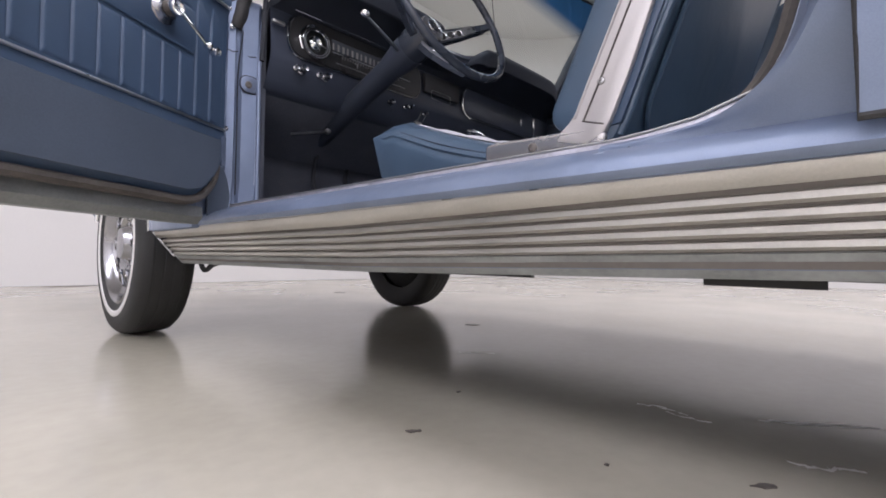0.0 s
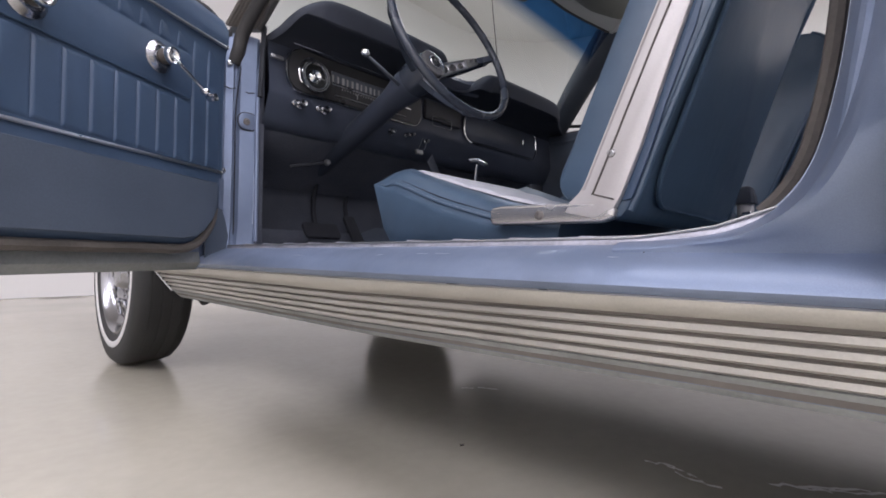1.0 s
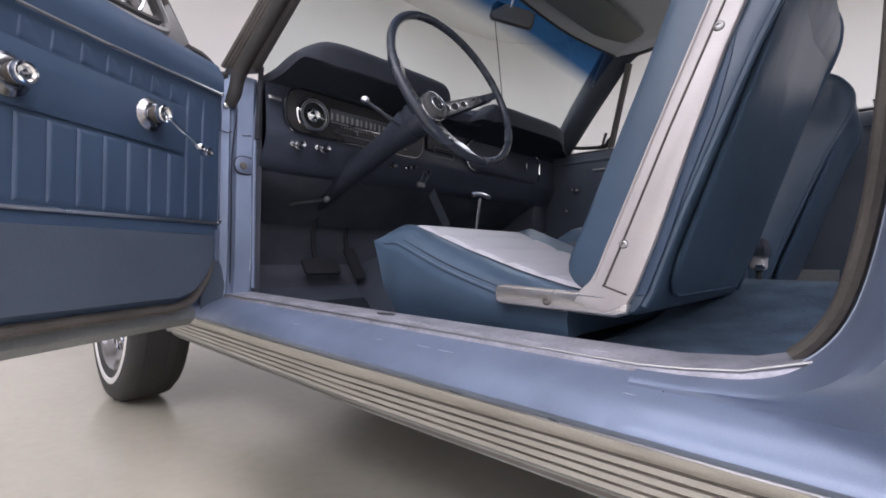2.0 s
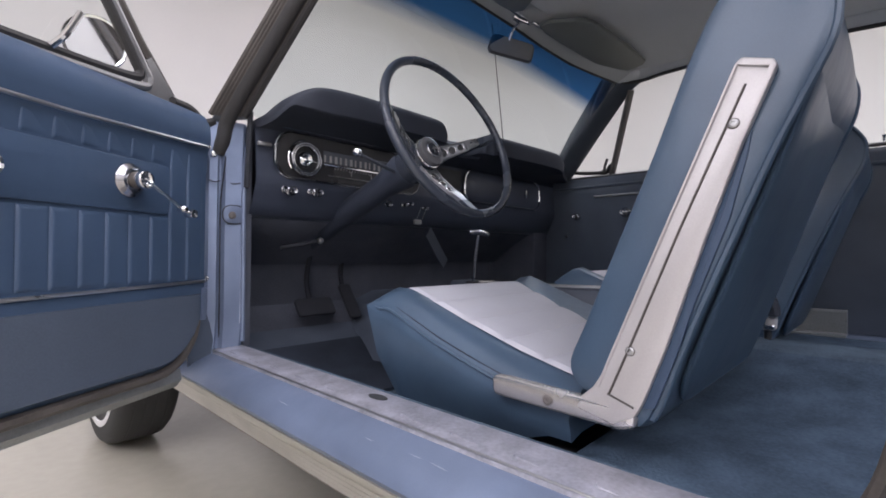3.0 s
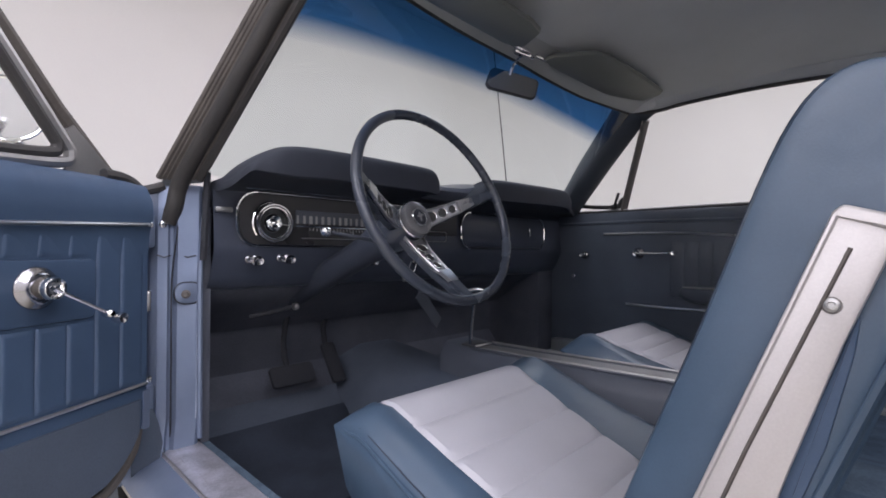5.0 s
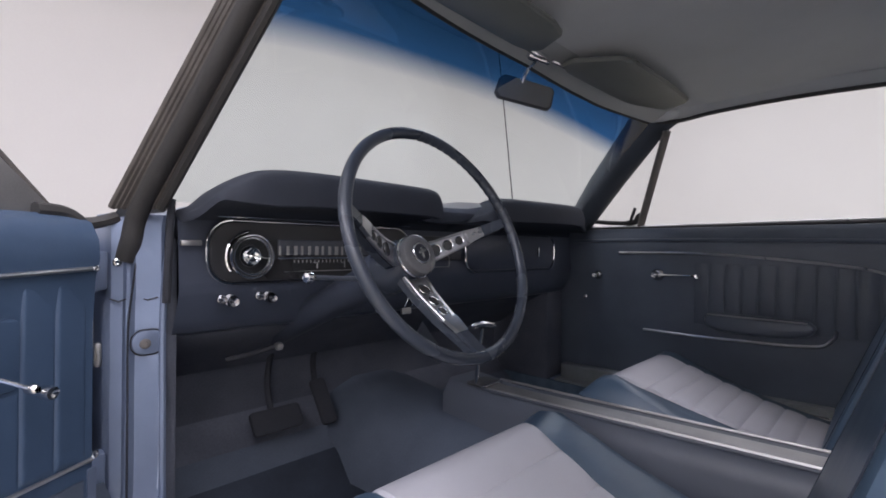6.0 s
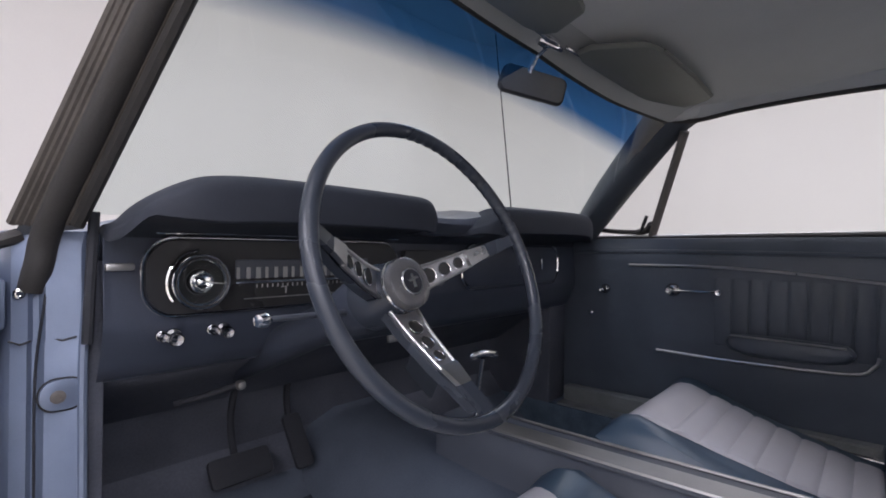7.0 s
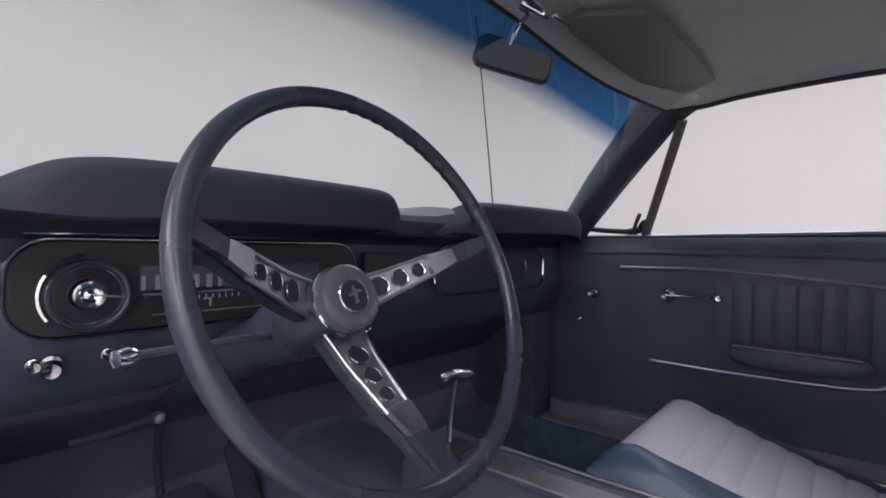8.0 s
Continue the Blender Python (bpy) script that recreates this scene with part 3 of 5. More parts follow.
part("glass_seal", tube([a0, a0.lerp(a1, 0.5), a1], 0.009, 8), RUBBER, left_pillar)

roof_rows = []
for y, zc, zs, w in ((-0.02, 1.352, 1.335, 0.60), (-0.20, 1.385, 1.340, 0.63), (-0.5, 1.405, 1.345, 0.64), (-0.9, 1.395, 1.325, 0.63), (-1.4, 1.31, 1.25, 0.60)):
    roof_rows.append([Vector((w * s, y + 0.03 * (1 - abs(s) ** 2), zs + (zc - zs) * (1 - abs(s) ** 2.2))) for s in [-1 + 2 * j / 16 for j in range(17)]])
roof = part("roof", loft([[p + Vector((0, 0, 0.035)) for p in r] for r in roof_rows], False, False), PAINT, car, "silver-blue roof")
part("headliner", loft(roof_rows, False, False), HEAD, roof, "grey fabric headliner")
part("header_trim", loft([[p + Vector((0, -0.004, -0.006)) for p in low_edge], [p.lerp(q, 0.5) + Vector((0, -0.012, -0.007)) for p, q in zip(low_edge, WS[10])], [p + Vector((0, -0.03, 0.002)) for p in WS[10]], [p + Vector((0, -0.07, 0.016)) for p in WS[10]]], False, False), HEADER, roof, "grey vinyl header trim")
corner = bmesh.new()
bmesh.ops.create_uvsphere(corner, u_segments=20, v_segments=12, radius=1.0)
part("corner_pad", moved(corner, Matrix.Translation((0.628, -0.072, 1.330)) @ Matrix.Diagonal((0.036, 0.055, 0.022, 1))), HEAD, roof)
for sx in (1, -1):
    rail = spline([(0.625 * sx, -0.055, 1.315), (0.650 * sx, -0.12, 1.312), (0.655 * sx, -0.22, 1.322), (0.655 * sx, -0.40, 1.325), (0.65 * sx, -0.6, 1.316), (0.645 * sx, -0.9, 1.295), (0.63 * sx, -1.3, 1.23)], 6)
    part("roof_rail", loft([[p + Vector((-0.030 * sx, 0, 0.025)), p + Vector((-0.012 * sx, 0, 0.004)), p, p + Vector((0.02 * sx, 0, 0.02)), p + Vector((0.01 * sx, 0, 0.06))] for p in rail], True, True), HEAD, roof)
    part("rail_seal", tube([p + Vector((0.006 * sx, 0, -0.002)) for p in rail], 0.008, 8), RUBBER, roof)


# sun visors
def visor(x0, x1, tilt):
    shape = [(x0 + (x1 - x0) * u, v) for u, v in ((0.0, 0.020), (0.08, 0.008), (0.50, 0.012), (0.93, 0.024), (0.985, 0.036), (1.0, 0.056), (0.955, 0.138), (0.915, 0.152), (0.60, 0.156), (0.22, 0.150), (0.12, 0.136), (0.0, 0.052))]
    m = Matrix.Translation((0, -0.022, 1.342)) @ Matrix.Rotation(radians(tilt), 4, "X") @ Matrix(((1, 0, 0, 0), (0, -1, 0, 0), (0, 0, -1, 0), (0, 0, 0, 1)))
    ob = part("sun_visor", prism(shape, m, 0.014, 0.005), VISOR, car, "grey vinyl sun visor folded up")
    part("pivot_rod", tube([m @ Vector((x0 - (x1 - x0) * 0.06, 0.014, 0.008)), m @ Vector((x0 + (x1 - x0) * 0.10, 0.022, 0.009))], 0.005, 8), CHROME, ob)
    part("visor_clip", box(-0.006, 0.006, -0.010, 0.010, -0.008, 0.004, 0.002), CHROME, ob).matrix_world = m @ Matrix.Translation((x0 + (x1 - x0) * 0.965, 0.036, 0.010))
    part("hem", tube([m @ Vector((x, v, 0.007)) for x, v in shape[4:10]], 0.0035, 6), VISOR, ob)
    return ob


visor(0.065, 0.595, -2)
visor(-0.065, -0.595, 11)
MM = facing((0.036, 0.042, 1.281), (-0.66, -0.72, -0.10)) @ Matrix.Rotation(radians(-14), 4, "Z")
mirror_outline = [(-0.072, -0.018), (-0.062, -0.029), (0.066, -0.026), (0.073, -0.018), (0.071, 0.022), (0.062, 0.030), (-0.058, 0.030), (-0.070, 0.020)]
mirror = part("rear_view_mirror", prism(mirror_outline, MM @ pose(0, 0, -0.02), 0.022, 0.005), BLACK, car, "dark rear-view mirror on a chrome stem")
part("mirror_glass", prism([(x * 0.93, y * 0.88) for x, y in mirror_outline], MM, 0.004), DARK_MIRROR, mirror)
part("stem", tube(spline([(0.010, 0.0, 1.338), (0.020, 0.03, 1.325), (0.035, 0.055, 1.292)], 4), 0.006, 8), CHROME, mirror)
part("mount", join(box(-0.02, 0.025, -0.03, 0.012, 1.336, 1.350, 0.005), tube([(-0.03, -0.01, 1.338), (0.04, -0.02, 1.338)], 0.006, 8)), CHROME, mirror)
antenna = part("antenna", tube([(0.735, 0.550, 0.90), (0.692, 0.562, 1.25), (0.628, 0.580, 1.75)], [0.0030, 0.0024, 0.0018], 6), UNDER, car, "thin dark radio antenna")
part("base", lathe([(0.018, 0.0), (0.014, 0.02), (0.006, 0.03), (0.001, 0.03)], pose(0.735, 0.550, 0.90), 12), CHROME, antenna)


# ---- floor pan and footwell ----
pan = part("floor_pan", box(-0.66, 0.66, -1.0, 0.60, 0.262, 0.285), CARPET, car, "dark blue carpeted floor", False)
part("toe_board", loft([[(-0.64, 0.38, 0.286), (0.64, 0.38, 0.286)], [(-0.64, 0.54, 0.40), (0.64, 0.54, 0.40)]], False, False), LINER, pan)
part("toe_board", loft([[(-0.64, 0.54, 0.40), (0.64, 0.54, 0.40)], [(-0.64, 0.60, 0.47), (0.64, 0.60, 0.47)], [(-0.64, 0.605, 0.80), (0.64, 0.605, 0.80)]], False, False), FIREWALL, pan)
tun = [(-0.20, 0.28), (-0.17, 0.36), (-0.12, 0.42), (-0.05, 0.445), (0.05, 0.445), (0.12, 0.42), (0.17, 0.36), (0.20, 0.28)]
for rows, stuff in ((((-1.2, 0.35), (-0.75, 0.35), (-0.52, 0.35), (-0.3, 0), (-0.1, 0.05)), CARPET), (((-0.1, 0.05), (0.1, 0.15), (0.3, 0.4), (0.45, 0.65), (0.6, 0.9)), LINER)):
    part("tunnel", loft([[(x * (1 + k * 0.3), y, 0.28 + (z - 0.28) * (1 + k * 0.35)) for x, z in tun] for y, k in rows], False, False), stuff, pan, "carpeted transmission tunnel")
part("floor_mat", loft([[(-0.635, y, z), (-0.635, y, z + 0.008), (-0.215, y, z + 0.008), (-0.215, y, z)] for y, z in ((0.112, 0.2865), (0.30, 0.2865), (0.382, 0.288), (0.47, 0.352))]), MAT_DARK, pan, "dark rubber floor mat")
part("under_dash_panel", loft([[(-0.64, y, z), (0.64, y, z), (0.64, y + 0.004, z - 0.006), (-0.64, y + 0.004, z - 0.006)] for y, z in ((0.350, 0.738), (0.44, 0.690), (0.56, 0.605))]), FIREWALL, pan, "dark fibreboard below the dashboard")
part("firewall", box(-0.66, 0.66, 0.60, 0.66, 0.262, 0.93), FIREWALL, pan)
part("side_carpet", box(-0.66, -0.642, -1.0, 0.60, 0.286, 0.402), CARPET, pan)
part("side_carpet", box(0.642, 0.66, -1.0, 0.60, 0.286, 0.402), CARPET, pan)
rsill = part("rocker_panel", box(0.66, 0.80, -2.1, 0.70, 0.25, 0.402, 0.01), PAINT, car)
# Darker grey than SCUFF: the shade on this side is in its colour.
part("scuff_plate", join(loft([[(0.700, y, 0.402), (0.700, y, z), (0.704, y, z + 0.004), (0.740, y, z + 0.004), (0.740, y, 0.402)] for y, z in ((-0.72, 0.474), (0.315, 0.453))]), box(0.650, 0.700, -0.72, 0.315, 0.402, 0.410, 0.002)), FLANGE, rsill, "worn metal door sill scuff plate")
part("kick_panel", box(-0.662, -0.640, 0.345, 0.60, 0.40, 0.95, 0.006), FIREWALL, pan)
part("kick_panel", box(0.640, 0.752, 0.34, 0.60, 0.40, 0.95, 0.01), FIREWALL, pan)


def pedal(name, x, y, z, w, h, top):
    ob = part(name, prism(rounded(-w / 2, w / 2, -h / 2, h / 2, 0.01, 3), facing((x, y, z), (0, -0.8, 0.6)), 0.014, 0.004), COLUMN, car, "black rubber pedal pad")
    part("arm", tube(spline([(x, y + 0.02, z), (x, y + 0.05, z + 0.1), top], 5), 0.008, 8), COLUMN, ob)


pedal("brake_pedal", -0.368, 0.50, 0.462, 0.13, 0.060, (-0.362, 0.50, 0.72))
pedal("accelerator_pedal", -0.222, 0.525, 0.470, 0.045, 0.13, (-0.222, 0.54, 0.66))

# ---- dashboard ----
def dash_section(x, lip_y, lip_z, back_y, back_z, low=0.735, face_y=0.305):
    lip_h = min(0.064, max(0.022, (lip_z - 0.975) * 1.15))
    return [Vector(p) for p in ((x, face_y + 0.07, low - 0.01), (x, face_y + 0.035, low), (x, face_y + 0.008, low + 0.05), (x, face_y, 0.805), (x, face_y - 0.004, 0.83), (x, face_y + 0.006, 0.945),
                                (x, min(face_y, lip_y + 0.06), min(0.968, lip_z - lip_h + 0.002)), (x, lip_y + 0.016, lip_z - lip_h - 0.001), (x, lip_y + 0.002, lip_z - lip_h), (x, lip_y, lip_z - lip_h * 0.4), (x, lip_y + 0.004, lip_z - 0.008), (x, lip_y + 0.016, lip_z - 0.001), (x, lip_y + 0.045, lip_z), (x, lip_y + 0.085, lip_z - 0.008), (x, lip_y + 0.14, lip_z - 0.032),
                                (x, max(back_y, lip_y + 0.17), back_z - 0.022), (x, max(back_y, lip_y + 0.17) + 0.02, 0.90), (x, 0.55, 0.70))]


stations = [(-0.652, 0.265, 0.962, 0.33, 0.955), (-0.647, 0.215, 0.968, 0.36, 0.965), (-0.635, 0.165, 0.990, 0.40, 0.975), (-0.600, 0.145, 1.014, 0.42, 0.98), (-0.560, 0.140, 1.028, 0.45, 0.985),
            (-0.480, 0.138, 1.034, 0.48, 0.985), (-0.320, 0.138, 1.035, 0.52, 0.985), (-0.200, 0.138, 1.034, 0.54, 0.985), (-0.165, 0.139, 1.031, 0.545, 0.985), (-0.148, 0.142, 1.020, 0.55, 0.985), (-0.142, 0.150, 0.998, 0.55, 0.98),
            (-0.138, 0.215, 0.986, 0.55, 0.975), (-0.05, 0.230, 0.985, 0.55, 0.975), (0.02, 0.215, 0.986, 0.55, 0.975), (0.045, 0.160, 1.000, 0.55, 0.98), (0.075, 0.145, 1.022, 0.55, 0.985), (0.110, 0.140, 1.036, 0.545, 0.985),
            (0.30, 0.138, 1.041, 0.52, 0.985), (0.45, 0.138, 1.043, 0.48, 0.985), (0.520, 0.140, 1.040, 0.45, 0.985), (0.560, 0.150, 1.026, 0.42, 0.98), (0.60, 0.172, 1.012, 0.40, 0.975), (0.66, 0.205, 1.000, 0.36, 0.97), (0.748, 0.24, 0.985, 0.33, 0.965)]
smooth_stations = []
for p, q in zip(spline([s[:3] for s in stations], 4), spline([(s[0], s[3], s[4]) for s in stations], 4)):
    smooth_stations.append((p.x, p.y, p.z, q.y, q.z))
dash_rings = [spline(dash_section(*s), 2) for s in smooth_stations]
dash = part("dashboard", loft([r[10:] for r in dash_rings]), DASH, car, "dark blue padded dashboard with twin hoods")
part("dash_face", loft([r[:11] for r in dash_rings], False, False), DASH_FACE, dash, "dark painted steel dashboard face")
part("centre_pad", loft([[(x, 0.240 - 0.02 * k, 0.962), (x, 0.214 - 0.02 * k, 0.976), (x, 0.207 - 0.02 * k, 0.990), (x, 0.212 - 0.02 * k, 1.001 + 0.010 * k), (x, 0.232, 1.009 + 0.012 * k), (x, 0.30, 1.016 + 0.012 * k), (x, 0.42, 1.020 + 0.008 * k), (x, 0.46, 1.0), (x, 0.46, 0.96)]
                        for x, k in ((-0.137, 0.2), (-0.12, 0), (-0.04, 0), (0.02, 0.25), (0.06, 1.0), (0.085, 1.4))], False, False), CENTRE_PAD, dash, "blue padded dash top between the hoods")


def ring_bar(outline, y, r, name, material, parent, label=""):
    return part(name, tube([(x, y, z) for x, z in outline], r, 6, True, up=(0, 1, 0)), material, parent, label)


bezel = rounded(-0.607, -0.112, 0.826, 0.946, 0.045, 6)
part("cluster_bezel", tube([(x, 0.296, z) for x, z in bezel[7:21]], 0.0027, 6, up=(0, 1, 0)), CHROME, dash, "thin chrome instrument bezel")
# This half is a darker chrome, its dark reflection put into the colour.
part("cluster_bezel", tube([(x, 0.296, z) for x, z in bezel[20:] + bezel[:8]], 0.0022, 6, up=(0, 1, 0)), WHEEL_CHROME, dash, "right end of the instrument bezel, coloured for a dark reflection")
part("cluster_face", prism(rounded(-0.603, -0.116, 0.830, 0.942, 0.042, 6), Matrix(((1, 0, 0, 0), (0, 0, 1, 0.290), (0, 1, 0, 0), (0, 0, 0, 1))), 0.012), GAUGE, dash, "black instrument panel")
part("gauge_bar", box(-0.475, -0.20, 0.286, 0.291, 0.880, 0.912, 0.002, 1), CONSOLE, dash)
for i in range(13):
    part("scale_bar", box(-0.474 + 0.0165 * i, -0.474 + 0.0165 * i + 0.0045 + 0.0015 * (i % 3), 0.283, 0.2855, 0.880, 0.899), PALE, dash)
part("trim_line", box(-0.475, -0.17, 0.284, 0.289, 0.872, 0.8755), CHROME, dash)
for mx in (-0.395, -0.325, -0.255):
    part("pointer_mark", join(box(mx, mx + 0.010, 0.284, 0.286, 0.8625, 0.8645), box(mx + 0.0080, mx + 0.0105, 0.284, 0.286, 0.852, 0.8640)), PALE, dash)
part("hood_line", tube([(-0.590, 0.290, 0.9525), (-0.35, 0.288, 0.9540), (-0.115, 0.290, 0.9540)], 0.0014, 5), CHROME, dash)
part("trim_line", box(-0.46, -0.19, 0.2855, 0.289, 0.845, 0.847), ALU, dash)
for i in range(24):
    part("scale_tick", box(-0.44 + 0.0095 * i, -0.4385 + 0.0095 * i, 0.284, 0.286, 0.864, 0.870), PALE, dash)
gm = facing((-0.530, 0.289, 0.878), (0, -1, 0))
gauge = part("round_gauge", lathe([(0.040, 0.0), (0.0425, 0.010), (0.040, 0.014), (0.036, 0.012), (0.034, 0.004), (0.001, 0.003)], gm, 40), GAUGE, dash, "round gauge with a chrome ring")
for r0, h in ((0.041, 0.012), (0.0355, 0.011)):
    part("ring", tube([gm @ Vector((r0 * math.cos(a * math.pi / 24), r0 * math.sin(a * math.pi / 24), h)) for a in range(48)], 0.0024, 6, True), CHROME, dash)
part("arc", tube([gm @ Vector((0.048 * math.cos(radians(a)), 0.048 * math.sin(radians(a)), 0.006)) for a in range(95, 216, 8)], 0.003, 6), CHROME, dash)
part("dial_centre", lathe([(0.023, 0.002), (0.020, 0.007), (0.017, 0.0105), (0.014, 0.007), (0.010, 0.011), (0.006, 0.0085), (0.001, 0.012)], gm, 28), CHROME, dash)
part("needle", tube([gm @ Vector((0, 0, 0.010)), gm @ Vector((0.032, -0.004, 0.009))], 0.0012, 5), PALE, dash)
part("gauge_glass", lathe([(0.034, 0.012), (0.02, 0.016), (0.001, 0.018)], gm, 32), GLASS, dash).visible_shadow = False


def knob(name, x, y, z, r, length, parent):
    m = facing((x, y, z), (-0.15, -1, -0.05))
    k = part(name, lathe([(r * 1.15, 0), (r * 1.1, 0.004), (r * 0.55, 0.006), (r * 0.5, length * 0.4), (r * 0.9, length * 0.45), (r, length * 0.6), (r, length * 0.9), (r * 0.8, length), (0.001, length * 0.92)], m, 20), WHEEL_CHROME, parent, "chrome pull knob")
    return k


knob("knob", -0.562, 0.303, 0.795, 0.0105, 0.033, dash)
knob("knob", -0.487, 0.303, 0.797, 0.0100, 0.033, dash)
knob("knob", -0.505, 0.303, 0.799, 0.0075, 0.014, dash)
knob("knob", -0.578, 0.303, 0.797, 0.0075, 0.014, dash)
for x, z, r in ((-0.241, 0.788, 0.0090), (-0.176, 0.790, 0.0060), (-0.152, 0.795, 0.0060), (-0.086, 0.786, 0.0060)):
    knob("knob", x, 0.303, z, r, 0.024, dash)
strap = [Vector((-0.150, 0.215, 0.705)), Vector((-0.100, 0.235, 0.665)), Vector((-0.055, 0.250, 0.627)), Vector((-0.028, 0.258, 0.604))]
across = (strap[-1] - strap[0]).cross(Vector((-0.5, -0.75, 0.45))).normalized()
behind = across.cross(strap[-1] - strap[0]).normalized() * 0.003
part("duct_bracket", loft([[p - across * 0.019, p + across * 0.019, p + across * 0.018 + behind, p - across * 0.018 + behind] for p in strap]), CONSOLE, dash, "dull metal bracket below the dashboard")
part("lever_pair", join(*[tube([(x, 0.287, 0.788), (x - 0.013, 0.282, 0.768), (x - 0.026, 0.280, 0.748)], 0.0017, 6) for x in (-0.112, -0.088)]), CHROME, dash, "two thin chrome control levers")
part("lever_pad", prism(rounded(-0.016, 0.016, -0.008, 0.008, 0.003, 3), facing((-0.134, 0.284, 0.737), (0, -1, 0.2)), 0.008, 0.002), ALU, dash)
part("radio_frame", tube([(x, 0.2862, z) for x, z in rounded(-0.066, 0.032, 0.846, 0.876, 0.006, 3)], 0.0010, 5, True, up=(0, 1, 0)), ALU, dash)
part("parking_brake_handle", tube(spline([(-0.52, 0.43, 0.650), (-0.47, 0.412, 0.660), (-0.424, 0.398, 0.671)], 4), 0.006, 8), COLUMN, dash, "black parking brake handle")
part("knob", lathe([(0.008, -0.008), (0.010, 0.0), (0.007, 0.008), (0.001, 0.010)], facing((-0.418, 0.390, 0.672), (0, -1, 0)), 14), ALU, dash)
part("dash_badge", box(-0.652, -0.616, 0.292, 0.302, 0.897, 0.908, 0.003), ALU, dash, "bright strip at the dashboard end")
glove = rounded(0.112, 0.607, 0.826, 0.946, 0.045, 6)
# Trim ring coloured dark, since its chrome reflects dark along top and bottom.
ring_bar(glove, 0.296, 0.0026, "glove_box_trim_dark", DASH, dash)
for end in (-1, 1):
    arc = sorted([p for p in glove if (p[0] - 0.36) * end > 0.20], key=lambda p: p[1])
    part("glove_box_trim", tube([(x, 0.2945, z) for x, z in arc], 0.0030, 6, up=(0, 1, 0)), CHROME, dash, "thin chrome glove box trim")
part("glove_box_door", prism(rounded(0.118, 0.600, 0.832, 0.940, 0.040, 6), Matrix(((1, 0, 0, 0), (0, 0, 1, 0.293), (0, 1, 0, 0), (0, 0, 0, 1))), 0.012, 0.003), DASH_FACE, dash)
part("passenger_emblem", join(lathe([(0.006, 0), (0.006, 0.005), (0.001, 0.006)], facing((0.494, 0.291, 0.885), (0, -1, 0)), 10), box(0.490, 0.498, 0.286, 0.291, 0.872, 0.905, 0.002)), CHROME, dash)
part("radio", join(box(-0.095, 0.085, 0.288, 0.304, 0.865, 0.93, 0.004)), BLACK, dash)

# ---- steering wheel ----
C = Vector((-0.3603, -0.0757, 0.9124))
SN = Vector((0.027, -0.933, 0.374)).normalized()
SM = facing(C, SN)
rim_rings = []
for i in range(288):
    turn = 2 * math.pi * i / 288
    out = Vector((math.cos(turn), math.sin(turn), 0))
    grip = 0.0025 if radians(4) < turn < radians(92) else 0.0
    ring = []
    for j in range(14):
        a = 2 * math.pi * j / 14
        r = 0.0100 - grip * max(0.0, -math.cos(a)) * (0.5 + 0.5 * math.cos(turn * 72))
        ring.append(SM @ (out * (0.1987 + r * math.cos(a)) + Vector((0, 0, r * math.sin(a)))))
    rim_rings.append(ring)
wheel = part("steering_wheel", loft(rim_rings, True, False, True), WHEEL_BLUE, car, "three-spoke blue steering wheel with drilled chrome spokes")
for ang, wide in ((12.5, 1.0), (165, 1.0), (-86, 1.25)):
    R = SM @ Matrix.Rotation(radians(ang), 4, "Z")

    def sp(u, v, w):
        """u from the hub to the rim, v across, w along the column."""
        return R @ Vector((u, v, w))

    def plate(pts, thick):
        return loft([[sp(u, v * wide, w) for v, w in ((-h, d), (h, d), (h, d - thick), (-h, d - thick))] for u, h, d in pts])

    spoke = part("spoke", plate([(0.020, 0.021, -0.100), (0.035, 0.020, -0.098), (0.07, 0.0165, -0.082), (0.125, 0.0125, -0.050)], 0.004), SPOKE, wheel, "drilled chrome spoke")
    part("spoke_back", plate([(0.030, 0.0225, -0.1035), (0.07, 0.0190, -0.0865), (0.125, 0.0150, -0.0545), (0.150, 0.0120, -0.038), (0.185, 0.0105, -0.014)], 0.016), WHEEL_BLUE, wheel, "blue plastic spoke backing")
    for e in (-1, 1):
        part("spoke_edge", tube([sp(0.030, e * wide * 0.0200, -0.097), sp(0.07, e * wide * 0.0165, -0.080), sp(0.125, e * wide * 0.0125, -0.048)], 0.0022, 6), BRUSHED, wheel)
    part("spoke_sleeve", plate([(0.120, 0.0118, -0.046), (0.123, 0.0130, -0.044), (0.145, 0.0100, -0.0305), (0.150, 0.0090, -0.028)], 0.009), BRUSHED, wheel)
    part("spoke_end", plate([(0.148, 0.0088, -0.0295), (0.178, 0.0085, -0.012), (0.195, 0.0095, -0.002)], 0.010), WHEEL_BLUE, wheel)
    for u, w, r in ((0.061, -0.0850, 0.0118), (0.086, -0.0722, 0.0104), (0.108, -0.0595, 0.0088)):
        hm = Matrix.LocRotScale(sp(u, 0, w), (R @ Matrix.Rotation(radians(-30), 4, "Y")).to_quaternion(), None)
        part("hole", lathe([(r, -0.003), (r, 0.0012), (0.001, 0.0012)], hm, 18), UNDER, wheel)
        part("hole_rim", tube([hm @ Vector((r * math.cos(t * math.pi / 9), r * math.sin(t * math.pi / 9), 0.0012)) for t in range(18)], 0.0009, 5, True), CHROME, wheel)
HM = SM @ Matrix.Translation((0, 0, -0.080))
ribs = 72
rows = []
